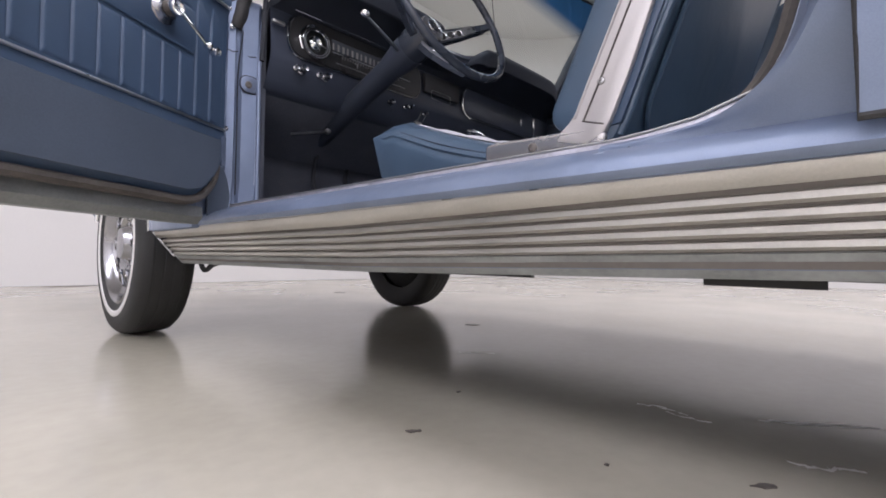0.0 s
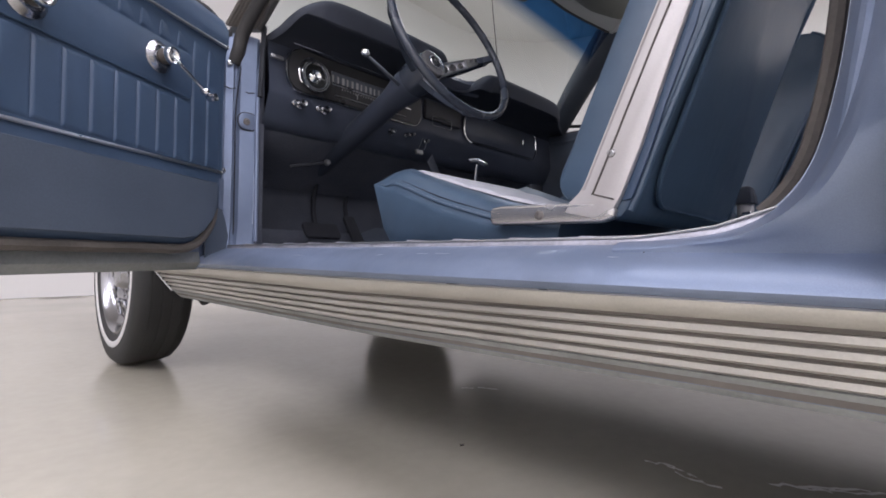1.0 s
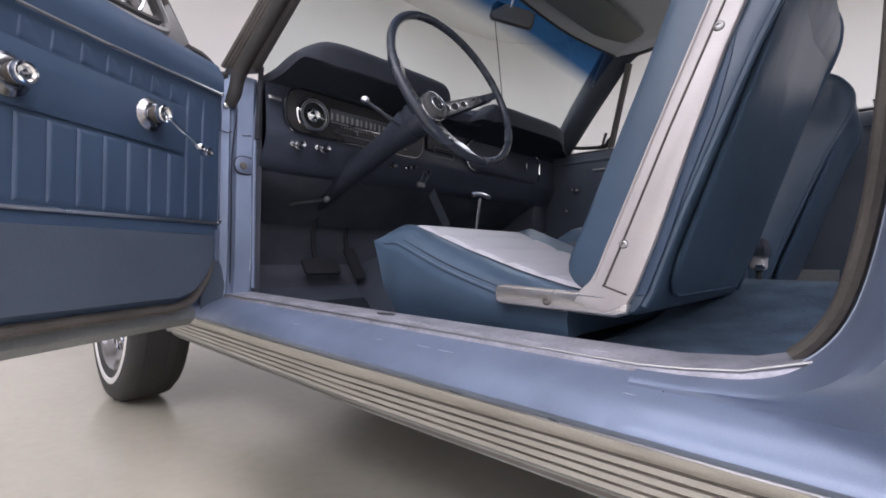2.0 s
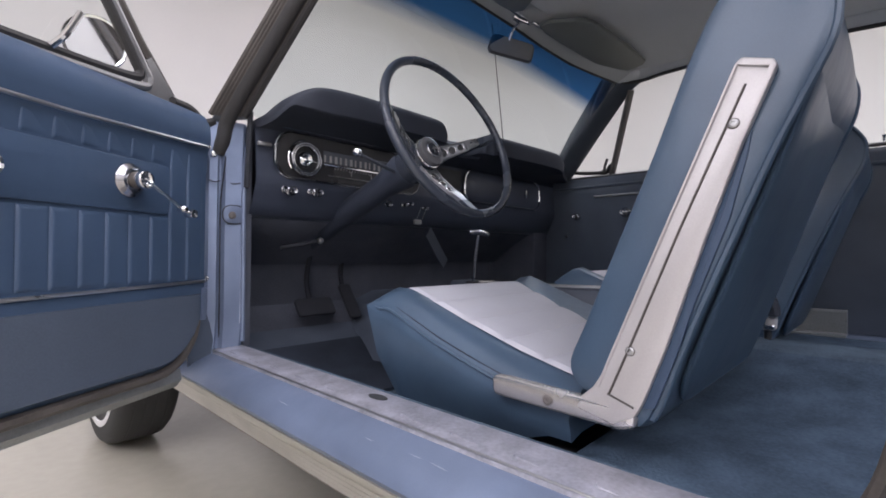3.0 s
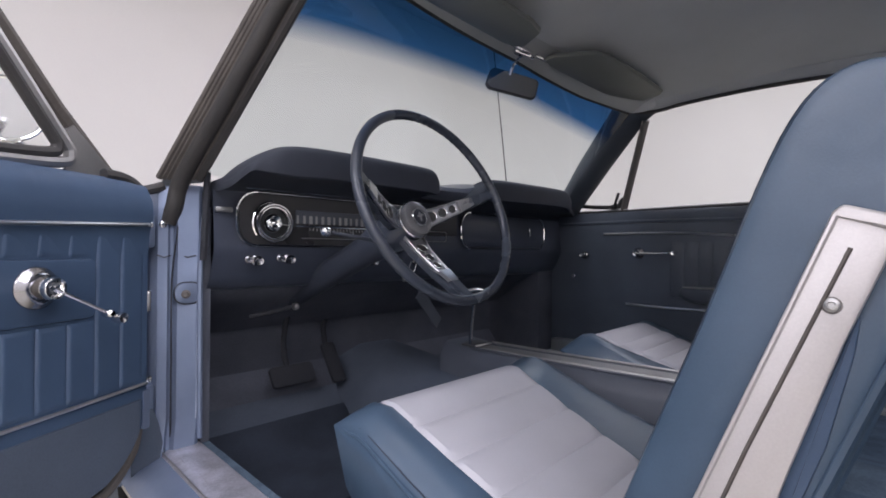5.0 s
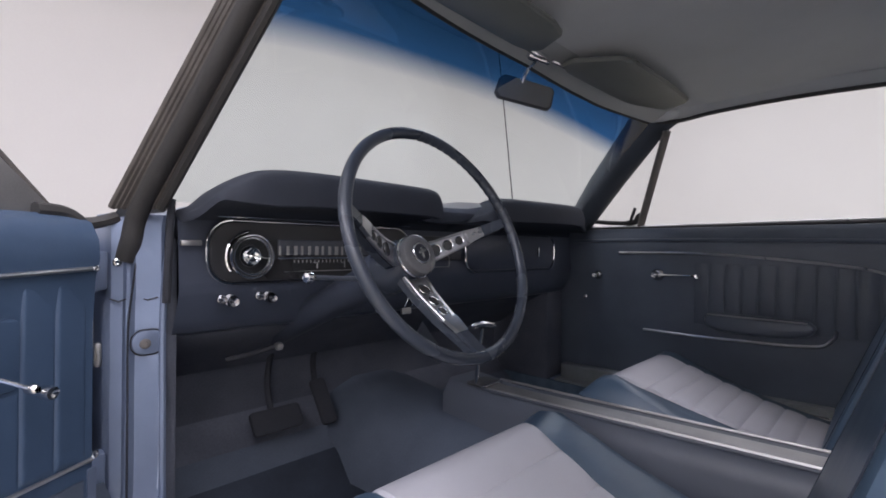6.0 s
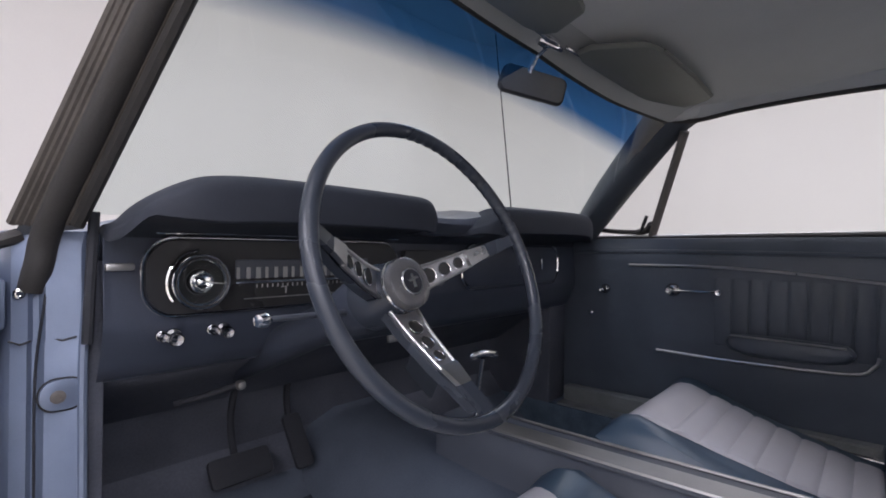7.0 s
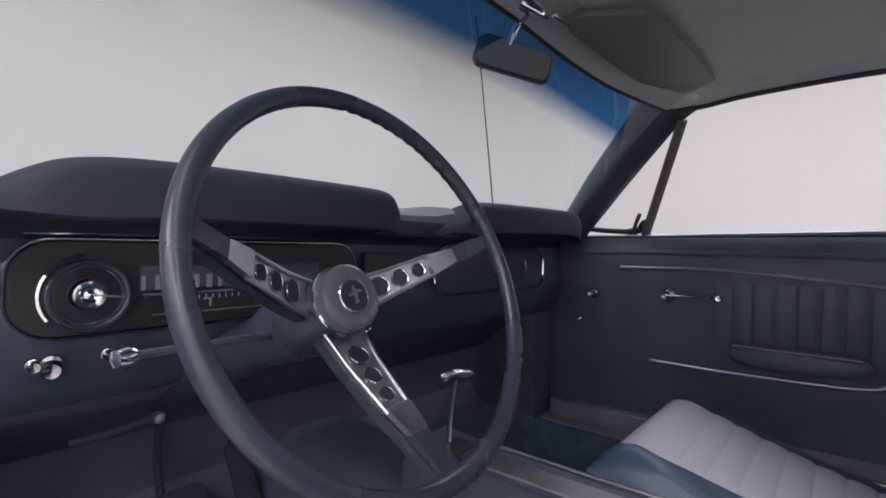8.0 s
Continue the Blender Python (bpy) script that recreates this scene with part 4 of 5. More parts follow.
for r, h, k in ((0.0350, -0.012, 0.0), (0.0372, -0.004, 0.0), (0.0378, 0.008, 0.010), (0.0366, 0.0125, 0.016), (0.0330, 0.0150, 0.020), (0.0230, 0.0158, 0.018), (0.0190, 0.0150, 0.0), (0.0010, 0.0150, 0.0)):
    rows.append([(r * (1 + k * math.cos(math.pi * j)) * math.cos(2 * math.pi * j / ribs), r * (1 + k * math.cos(math.pi * j)) * math.sin(2 * math.pi * j / ribs), h) for j in range(ribs)])
hub = part("hub", moved(loft(rows), HM), HUB_GREY, wheel, "round smoked horn button with a plain emblem")
part("hub_ring", tube([HM @ Vector((0.0380 * math.cos(a * math.pi / 24), 0.0380 * math.sin(a * math.pi / 24), -0.002)) for a in range(48)], 0.0020, 8, True), CHROME, wheel)
part("emblem", lathe([(0.0180, 0.0145), (0.0172, 0.0172), (0.001, 0.0180)], HM, 32), COLUMN, wheel)
part("emblem_bar", prism([(-0.003, -0.012), (0.004, -0.010), (0.003, 0.002), (0.012, 0.004), (0.010, 0.007), (0.002, 0.007), (0.0, 0.013), (-0.004, 0.010), (-0.004, 0.004), (-0.012, 0.001), (-0.010, -0.002), (-0.003, -0.001)], HM @ Matrix.Translation((0, 0, 0.0182)) @ Matrix.Scale(0.85, 4), 0.0014), CHROME, wheel)
part("emblem_ring", tube([HM @ Vector((0.0182 * math.cos(a * math.pi / 20), 0.0182 * math.sin(a * math.pi / 20), 0.0162)) for a in range(40)], 0.0013, 6, True), CHROME, wheel)
part("horn_collar", lathe([(0.046, -0.075), (0.047, -0.045), (0.043, -0.030), (0.036, -0.010), (0.030, -0.012)], HM, 40), WHEEL_BLUE, wheel)
part("steering_column", join(lathe([(0.030, -0.07), (0.044, -0.076), (0.045, -0.10), (0.040, -0.13), (0.034, -0.17), (0.034, -0.55), (0.001, -0.55)], HM, 28)), COLUMN_TUBE, wheel)
lever = part("turn_signal_lever", tube([(-0.385, 0.085, 0.838), (-0.47, 0.05, 0.845), (-0.560, 0.014, 0.852)], [0.005, 0.0042, 0.0034], 8), CONSOLE, wheel)
part("lever_knob", (lathe([(0.001, -0.010), (0.007, -0.008), (0.0095, 0), (0.007, 0.007), (0.001, 0.009)], facing((-0.565, 0.010, 0.852), (-0.93, -0.36, 0.0)), 14)), CHROME, wheel)

# ---- console and shifter ----
cons = part("console", loft([[(-0.026, y, 0.36), (-0.026, y, z - 0.038), (-0.004, y, z - 0.006), (0.004, y, z), (0.108, y, z), (0.116, y, z - 0.008), (0.124, y, 0.36)] for y, z in ((0.25, 0.55), (0.12, 0.538), (-0.15, 0.545), (-0.565, 0.556), (-0.590, 0.50))]), CONSOLE, car, "blue-grey centre console with brushed aluminium top trim")
for x0, x1, z in ((0.018, 0.074, 0.0),):
    part("trim_band", loft([[(x0, y, zz + z), (x0 + 0.002, y, zz + z + 0.004), (x1 - 0.002, y, zz + z + 0.004), (x1, y, zz + z)] for y, zz in ((0.16, 0.541), (0.12, 0.538), (-0.15, 0.545), (-0.558, 0.5560))]), ALU, cons, "brushed aluminium band")
part("trim_edge", tube([(0.108, 0.16, 0.542), (0.108, -0.15, 0.547), (0.108, -0.56, 0.5575)], 0.0035, 8), ALU, cons)
part("trim_edge", tube([(0.003, 0.16, 0.541), (0.003, -0.15, 0.546), (0.003, -0.56, 0.5575)], 0.003, 8), CONSOLE, cons)
part("shift_plate", prism(rounded(-0.035, 0.045, -0.03, 0.03, 0.01, 4), pose(0.035, 0.165, 0.543), 0.006, 0.002), BLACK, cons)
part("shift_plate_edge", tube([(-0.005, 0.133, 0.549), (0.078, 0.133, 0.549)], 0.003, 6), CHROME, cons)
bolt("screw", (0.028, 0.090, 0.548), (0, 0, 1), 0.006, cons)
shift = part("shift_lever", tube(spline([(0.010, 0.165, 0.545), (0.003, 0.152, 0.63), (-0.006, 0.134, 0.698)], 5), 0.0055, 10), CHROME, car, "chrome floor shifter with a T-shaped handle")
part("handle", tube(spline([(-0.044, 0.138, 0.705), (-0.006, 0.132, 0.709), (0.036, 0.125, 0.700)], 4), [0.005] + [0.0085] * 7 + [0.005], 10), CHROME, shift)


# ---- front seats ----
def seat(cx, front=-0.078, top=0.575, label="", puff_h=0.004, shift=0.0, low=0.0):
    w = 0.252
    prof = ((-0.006, -0.040), (0.006, -0.026), (0.03, -0.013), (0.06, -0.012), (0.12, -0.031), (0.19, -0.055), (0.305, -0.090), (0.396, -0.112), (0.43, -0.117))
    shape = ((-0.86, None), (-0.975, "mid"), (-1.005, -0.060), (-1.0, -0.050), (-0.965, -0.030), (-0.90, -0.012), (-0.80, -0.002), (-0.70, 0.0), (-0.3, 0.001), (0.3, 0.001), (0.70, 0.0), (0.80, -0.002), (0.90, -0.012), (0.965, -0.030), (1.0, -0.050), (1.005, -0.060), (0.975, "mid"), (0.86, None))
    rows = []
    for v, zt in prof:
        drop = 1.0 if v < 0.25 else 1.0 - (v - 0.25) * 2.2
        near = 0.10 if v < 0 else 0.45 if v < 0.02 else 1.0
        brow = 0.012 * max(0.0, 1 - abs(v - 0.035) / 0.12)
        ring = []
        for u, dz in shape:
            if dz is None:
                ring.append((cx + u * w, min(front - v, front - 0.058), 0.352 + 0.38 * max(0.0, v - 0.31)))
            elif dz == "mid":
                ring.append((cx + u * w, min(front - v, front - 0.018), 0.352 + 0.55 * (top + zt - 0.060 * drop * near - 0.352)))
            else:
                puff = 0.024 * min(1.0, v / 0.07) * max(0.0, 1 - abs(abs(u) - 0.86) / 0.16) if u * cx < 0 else 0.0
                ring.append((cx + u * w * (1.10 if u * cx < 0 and abs(u) > 0.75 else 1.0), front - v, top + zt + puff + dz * drop * near + (brow if abs(u) > 0.72 else 0.0)))
        rows.append(ring)
    s = part("front_seat", loft(rows), SEAT_VINYL, car, label)
    for side in (-1, 1):
        part("piping", tube(spline([(cx + side * w * 0.985, front - v, top + zt - 0.036 * (1.0 if v < 0.25 else 1.0 - (v - 0.25) * 1.2) * (0.5 if v < 0.02 else 1.0) + 0.006 * max(0.0, 1 - abs(v - 0.035) / 0.12)) for v, zt in prof[1:]], 4), 0.0032, 6), SEAT_VINYL, s)
        part("stitch_line", tube(spline([(cx + side * w * 0.960, front - v, top + zt - 0.0265 * (1.0 if v < 0.25 else 1.0 - (v - 0.25) * 1.2) * (0.5 if v < 0.02 else 1.0) + 0.006 * max(0.0, 1 - abs(v - 0.035) / 0.12)) for v, zt in prof[2:]], 4), 0.0012, 5), MAT_DARK, s)
    part("piping", tube([(cx - w * 0.985, front - 0.006, top - 0.044), (cx - w * 0.9, front + 0.001, top - 0.050), (cx, front + 0.003, top - 0.048), (cx + w * 0.9, front + 0.001, top - 0.050), (cx + w * 0.985, front - 0.006, top - 0.044)], 0.0035, 6), SEAT_VINYL, s)
    cuts = [0.012, 0.115, 0.195, 0.272, 0.348, 0.43] if shift > 0 else [0.010, 0.108, 0.154, 0.200, 0.246, 0.292, 0.338, 0.384, 0.43]

    def seat_z(v):
        for (a, za), (b, zb) in zip(prof, prof[1:]):
            if v <= b:
                return top + za + (zb - za) * (v - a) / (b - a)
        return top - 0.117

    for a, b in zip(cuts, cuts[1:]):
        rings = []
        for k in range(9):
            v = a + (b - a) * k / 8
            puff = 0.003 + puff_h * math.sin(math.pi * k / 8) ** 0.5 if 0 < k < 8 else 0.0008
            inner = 0.72 - 0.9 * v if shift > 0 else 0.80 - 1.0 * v
            u0, u1 = (-0.74, inner) if shift >= 0 else (-inner, 0.60)
            rings.append([(cx + (u0 + (u1 - u0) * g) * w, front - v, seat_z(v) + 0.0015 + (puff if 0.01 < g < 0.99 else 0.0)) for g in (0.0, 0.02, 0.06, 0.25, 0.5, 0.75, 0.94, 0.98, 1.0)])
        part("pleat", loft(rings, False, False), SEAT_WHITE, s, "white pleated vinyl insert")
    # backrest: a padded slab leaning back
    side = [(-0.545, 0.462), (-0.520, 0.474), (-0.508, 0.500), (-0.525, 0.549), (-0.561, 0.653), (-0.600, 0.764), (-0.636, 0.876), (-0.660, 0.935), (-0.682, 0.963), (-0.708, 0.972), (-0.736, 0.963), (-0.758, 0.940),
            (-0.773, 0.908), (-0.770, 0.865), (-0.748, 0.812), (-0.720, 0.747), (-0.686, 0.655), (-0.657, 0.575), (-0.640, 0.525), (-0.614, 0.450), (-0.59, 0.440)]
    side = [(p.x, p.y) for p in spline([(y, z, 0) for y, z in side], 3, True)]

    def half(z):
        return 0.259 - 0.131 * (z - 0.53)

    rings, rim_rings = [], {}
    for u, k in ((-1.007, 0.12), (-1.006, 0.34), (-1.004, 0.56), (-1.000, 0.74), (-0.996, 0.86), (-0.988, 0.95), (-0.965, 1.0), (-0.92, 1.025), (-0.86, 1.03), (-0.5, 1.008), (0, 1.012), (0.5, 1.008), (0.86, 1.03), (0.92, 1.025), (0.965, 1.0), (0.988, 0.95), (0.996, 0.86), (1.000, 0.74), (1.004, 0.56), (1.006, 0.34), (1.007, 0.12)):
        ring = []
        for y, z in side:
            mid = -0.640 - (z - 0.70) * 0.37
            bow = -0.003 * (1 - u * u) if y < mid else 0.0
            ring.append(Vector((cx + u * (half(z) - 0.006 - (0.030 if u * cx < 0 else 0.0)), mid + (y - mid) * (1 - (1 - k) * 0.8) + bow, 0.70 + (z - 0.70) * (1 - (1 - k) * 0.15) - low * (z - 0.44) / 0.53)))
        rings.append(ring)
        rim_rings[u] = ring
    part("backrest", loft(rings), SEAT_VINYL, s, "blue vinyl backrest")
    n = len(side)
    # inset back panel with its welt
    back = Matrix(((1, 0, 0, cx + math.copysign(0.015, cx)), (0, -0.328, -0.945, -0.6215), (0, 0.945, -0.328, 0.462 - low * 0.5), (0, 0, 0, 1)))
    inset = [(x * (1 - 0.16 * y / 0.45), y) for x, y in rounded(-0.205, 0.205, 0.0, 0.435, 0.055, 6)]
    part("back_panel", prism(inset, back, 0.009, 0.004, 2), SEAT_VINYL, s, "blue vinyl seat back panel")
    part("back_welt", tube([back @ Vector((x, y, 0.0055)) for x, y in inset], 0.0036, 6, True), SEAT_VINYL, s)
    for sx in (-1, 1):
        edge_ring = rim_rings[sx * 0.965]
        part("piping", tube(edge_ring[int(n * 0.47):int(n * 0.93)], 0.0052, 8), SEAT_VINYL, s)
        part("front_seam", tube(rim_rings[sx * 0.92][int(n * 0.08):int(n * 0.48)], 0.0013, 5), MAT_DARK, s)
        if sx * cx < 0:
            continue
        # bright side bracket on the door side
        lean = Matrix(((0, -0.131 * sx, sx, cx + sx * 0.3325), (1, 0, 0, 0), (0, 1, 0, 0), (0, 0, 0, 1)))
        arm = [(-0.528, 0.450), (-0.534, 0.464), (-0.549, 0.478), (-0.561, 0.500), (-0.569, 0.521), (-0.617, 0.655), (-0.688, 0.853), (-0.694, 0.859), (-0.724, 0.849), (-0.727, 0.841), (-0.696, 0.756), (-0.666, 0.658), (-0.631, 0.535), (-0.609, 0.470), (-0.600, 0.452), (-0.575, 0.440)]
        part("side_bracket", prism(arm, lean @ Matrix.Translation((0, 0, -0.012)), 0.013, 0.003), BRACKET, s, "bright metal backrest side bracket")
        strip = [(-0.604, 0.462), (-0.629, 0.535), (-0.664, 0.658), (-0.693, 0.745), (-0.702, 0.778), (-0.705, 0.776), (-0.702, 0.750), (-0.687, 0.680), (-0.656, 0.585), (-0.638, 0.520), (-0.620, 0.465)]
        part("side_hinge_cover", prism(strip, lean @ Matrix.Translation((0, 0, -0.017)), 0.0095, 0.002), DOOR_VINYL, s, "dark blue hinge cover strip")
        rim = [(-0.556, 0.480), (-0.5725, 0.527), (-0.620, 0.659), (-0.690, 0.850), (-0.720, 0.841)]
        part("bracket_rib", tube([lean @ Vector((y, z, 0.0012)) for y, z in rim], 0.0022, 6), BRACKET, s)
        part("bracket_groove", tube([lean @ Vector((y, z, 0.0012)) for y, z in ((-0.570, 0.474), (-0.5925, 0.535), (-0.640, 0.670), (-0.699, 0.826))], 0.0016, 6), OLD_RUBBER, s)
        part("bracket_groove", tube([lean @ Vector((y, z, 0.0008)) for y, z in ((-0.568, 0.474), (-0.600, 0.464))], 0.0014, 6), OLD_RUBBER, s)
        foot = [(-0.401, 0.466), (-0.396, 0.461), (-0.396, 0.442), (-0.402, 0.437), (-0.43, 0.436), (-0.585, 0.434), (-0.601, 0.440), (-0.602, 0.452), (-0.592, 0.460), (-0.570, 0.463), (-0.536, 0.464), (-0.515, 0.464), (-0.42, 0.467)]
        mm = Matrix(((0, 0, sx, cx + sx * 0.258), (1, 0, 0, 0), (0, 1, 0, 0), (0, 0, 0, 1)))
        part("bracket_foot", prism(foot, mm, 0.0155, 0.0045, 3), FOOT, s)
        for y, z, r in ((-0.689, 0.784, 0.0056), (-0.592, 0.527, 0.0052)):
            part("washer", lathe([(r * 1.15, 0.0), (r * 1.1, 0.0008), (r * 0.9, 0.0010)], facing(lean @ Vector((y, z, 0.001)), (sx, 0, 0.131)), 18), GROOVE, s)
            bolt("bolt", lean @ Vector((y, z, 0.001)), (sx, 0, 0.131), r, s, ALU)
        bolt("bolt", (cx + sx * 0.274, -0.488, 0.449), (sx, 0, 0), 0.007, s, GROOVE)
    for tx in (-0.205, 0.205):
        part("seat_track", box(cx + tx - 0.015, cx + tx + 0.015, front - 0.42, front - 0.08, 0.286, 0.36), BLACK, s)
    return s


seat(-0.345, shift=0.3, label="blue vinyl bucket seat with white pleated insert, driver's side")
seat(0.385, top=0.593, puff_h=0.0038, shift=-0.3, low=0.022, label="blue vinyl bucket seat with white pleated insert, passenger's side")
buckle = part("seat_belt_buckle", lathe([(0.001, -0.016), (0.012, -0.015), (0.0165, -0.010), (0.0175, 0.014), (0.016, 0.018), (0.001, 0.018)], pose(0.034, -0.626, 0.500), 20), CREAM, car, "cream seat belt buckle in a blue boot")
part("boot", loft([[(0.034 + a * k, -0.626 + b * k, z) for a, b in ((-0.020, -0.014), (-0.014, -0.020), (0.014, -0.020), (0.020, -0.014), (0.020, 0.014), (0.014, 0.020), (-0.014, 0.020), (-0.020, 0.014))] for z, k in ((0.516, 1.05), (0.530, 1.0), (0.550, 0.75), (0.556, 0.4))]), DASH, buckle)
part("anchor", tube([(0.034, -0.626, 0.43), (0.034, -0.626, 0.487)], 0.007, 8), BLACK, buckle)
part("release_button", box(0.014, 0.022, -0.640, -0.622, 0.488, 0.498, 0.002, 1), CHROME, buckle)
rear = part("rear_seat", loft([[(-0.60, y, 0.30), (-0.60, y, z - 0.02), (-0.56, y, z), (0.56, y, z), (0.60, y, z - 0.02), (0.60, y, 0.30)] for y, z in ((-1.05, 0.46), (-1.08, 0.50), (-1.35, 0.47), (-1.50, 0.44))]), SEAT_VINYL, car, "blue vinyl rear bench")
part("backrest", loft([[(-0.60, y0, z), (0.60, y0, z), (0.60, y1, z), (-0.60, y1, z)] for y0, y1, z in ((-1.40, -1.55, 0.44), (-1.52, -1.68, 0.80), (-1.56, -1.70, 0.87), (-1.62, -1.70, 0.885))]), SEAT_VINYL, rear)
part("rear_shelf", box(-0.62, 0.62, -2.1, -1.60, 0.86, 0.885, 0.005), DASH, car)
part("rear_floor", loft([[(x, y, 0.30 + (z - 0.30) * k) for x, z in ((-0.655, 0.388), (-0.50, 0.390), (-0.28, 0.405), (-0.15, 0.440), (-0.06, 0.462), (0.06, 0.462), (0.15, 0.440), (0.28, 0.410), (0.50, 0.402), (0.655, 0.400))]
                         for y, k in ((-0.475, 0.0), (-0.490, 0.55), (-0.515, 0.9), (-0.55, 1.0), (-0.80, 1.0), (-1.06, 1.0))], False, False), CARPET_REAR, car, "dark blue rear floor carpet")


# ---- passenger side wall ----
pdoor = part("passenger_door", loft([[(0.775, y, 0.40), (0.762, y, 0.47), (0.755, y, 0.60), (0.752, y, 0.80), (0.750, y, 0.90), (0.757, y, 0.955), (0.775, y, 0.975), (0.835, y, 0.985), (0.85, y, 0.90), (0.86, y, 0.60), (0.83, y, 0.36)] for y in (0.36, 0.0, -0.4, -0.90)]), SIDE_VINYL_HAZED, car, "blue vinyl passenger door, closed")
part("pad_crease", tube(spline([(0.7535, 0.30, 0.930), (0.7535, 0.0, 0.934), (0.7535, -0.45, 0.930), (0.7535, -0.88, 0.922)], 4), 0.0065, 8), SIDE_VINYL_HAZED, pdoor)
part("belt_trim", tube([(0.790, 0.30, 0.985), (0.795, 0.05, 0.984), (0.80, -0.9, 0.992)], 0.0038, 8), BRUSHED, pdoor, "thin bright belt moulding")
part("belt_seal", tube([(0.784, 0.30, 0.979), (0.788, 0.05, 0.978), (0.792, -0.9, 0.985)], 0.0045, 8), RUBBER, pdoor)
part("upper_trim", tube(spline([(0.747, 0.11, 0.889), (0.747, -0.19, 0.888), (0.747, -0.50, 0.862), (0.747, -0.62, 0.835), (0.747, -0.68, 0.80)], 6), 0.0042, 8), BRUSHED, pdoor, "thin bright trim strip")
part("lower_trim", tube(spline([(0.747, 0.02, 0.622), (0.747, -0.20, 0.621), (0.747, -0.44, 0.630), (0.747, -0.49, 0.655), (0.747, -0.50, 0.68)], 6), 0.0042, 8), BRUSHED, pdoor, "thin bright trim strip")
for i in range(11):
    y = -0.16 - 0.045 * i
    part("pleat", prism(rounded(y - 0.0205, y + 0.0205, 0.66, 0.86, 0.008, 3), Matrix(((0, 0, -1, 0.754), (1, 0, 0, 0), (0, 1, 0, 0), (0, 0, 0, 1))), 0.0035, 0.0025, 2), SIDE_VINYL_HAZED, pdoor)
arm = part("armrest", prism([(-0.175, 0.672), (-0.178, 0.690), (-0.190, 0.702), (-0.30, 0.705), (-0.44, 0.702), (-0.456, 0.692), (-0.460, 0.674), (-0.440, 0.658), (-0.40, 0.648), (-0.30, 0.644), (-0.22, 0.648), (-0.19, 0.658)], Matrix(((0, 0, -1, 0.756), (1, 0, 0, 0), (0, 1, 0, 0), (0, 0, 0, 1))), 0.040, 0.014, 3), SIDE_VINYL_HAZED, pdoor, "blue padded armrest")
part("armrest_trim", tube([(0.715, -0.19, 0.700), (0.715, -0.44, 0.698)], 0.003, 6), ALU, pdoor)


def crank(name, at, n, tip, parent, label, r=0.031):
    """A low chrome cone, its cupped hub, and a thin lever with a double knob at the tip."""
    at, n, tip = Vector(at), Vector(n).normalized(), Vector(tip)
    ob = part(name, lathe([(r, 0.0), (r * 0.99, 0.0025), (r * 0.93, 0.0045), (r * 0.80, 0.0070), (r * 0.72, 0.0105), (r * 0.56, 0.0125), (r * 0.44, 0.0130)], facing(at, n), 32), WHEEL_CHROME, parent, label)
    part("hub_sleeve", lathe([(r * 0.47, 0.012), (r * 0.47, 0.024)], facing(at, n), 24), OLD_RUBBER, parent)
    part("hub_cup", lathe([(r * 0.47, 0.024), (r * 0.53, 0.0265), (r * 0.54, 0.034), (r * 0.48, 0.0375), (r * 0.38, 0.0365), (r * 0.30, 0.0325), (r * 0.15, 0.0320), (r * 0.12, 0.0345), (0.001, 0.0350)], facing(at, n), 28), CHROME, parent)
    root = at + n * 0.031
    way = (tip - root).normalized()
    return ob, join(tube([root, root.lerp(tip, 0.5) + n * 0.001, tip], [0.0040, 0.0028, 0.0030], 8),
                    lathe([(0.001, -0.009), (0.006, -0.007), (0.0075, 0.0), (0.006, 0.006), (0.004, 0.009)], facing(tip - way * 0.006, n), 14),
                    lathe([(0.005, -0.008), (0.0085, -0.004), (0.0095, 0.006), (0.0080, 0.013), (0.0045, 0.0125), (0.001, 0.0105)], facing(tip + way * 0.010, n), 16))


c, armbm = crank("window_crank", (0.752, -0.026, 0.815), (-1, 0, 0), (0.722, -0.15, 0.817), pdoor, "chrome window crank", 0.021)
part("lever", armbm, CHROME, pdoor)
crank("door_release", (0.752, 0.19, 0.805), (-1, 0, 0), (0.722, 0.24, 0.80), pdoor, "chrome door release", 0.016)[1].free()
bolt("bolt", (0.752, 0.243, 0.718), (-1, 0, 0), 0.008, pdoor)
vent = part("vent_window", join(tube([(0.803, 0.056, 0.985), (0.668, -0.078, 1.285)], 0.014, 8, flat=0.8), tube([(0.766, 0.250, 1.006), (0.664, -0.045, 1.288)], 0.009, 8)), GROOVE, car, "dark-framed vent window")
part("vent_seal", tube(spline([(0.756, 0.205, 1.050), (0.766, 0.232, 1.014), (0.778, 0.190, 1.003), (0.790, 0.125, 0.998), (0.799, 0.085, 0.999), (0.800, 0.064, 1.010), (0.794, 0.052, 1.030)], 5), [0.008] * 18 + [0.011] * 6 + [0.014] * 5 + [0.009] * 2, 8), RUBBER, vent, "black rubber vent window seal")
part("vent_latch", tube(spline([(0.785, 0.085, 1.0), (0.775, 0.075, 1.02), (0.770, 0.062, 1.05)], 4), 0.006, 8), BLACK, vent)
part("vent_glass", poly([(0.770, 0.23, 1.012), (0.802, 0.06, 0.996), (0.670, -0.072, 1.280)], [(0, 1, 2)]), GLASS, vent).visible_shadow = False
part("lock_button", tube([(0.800, -0.80, 0.985), (0.800, -0.80, 1.008), (0.800, -0.80, 1.015)], [0.004, 0.004, 0.007], 8), CHROME, pdoor)
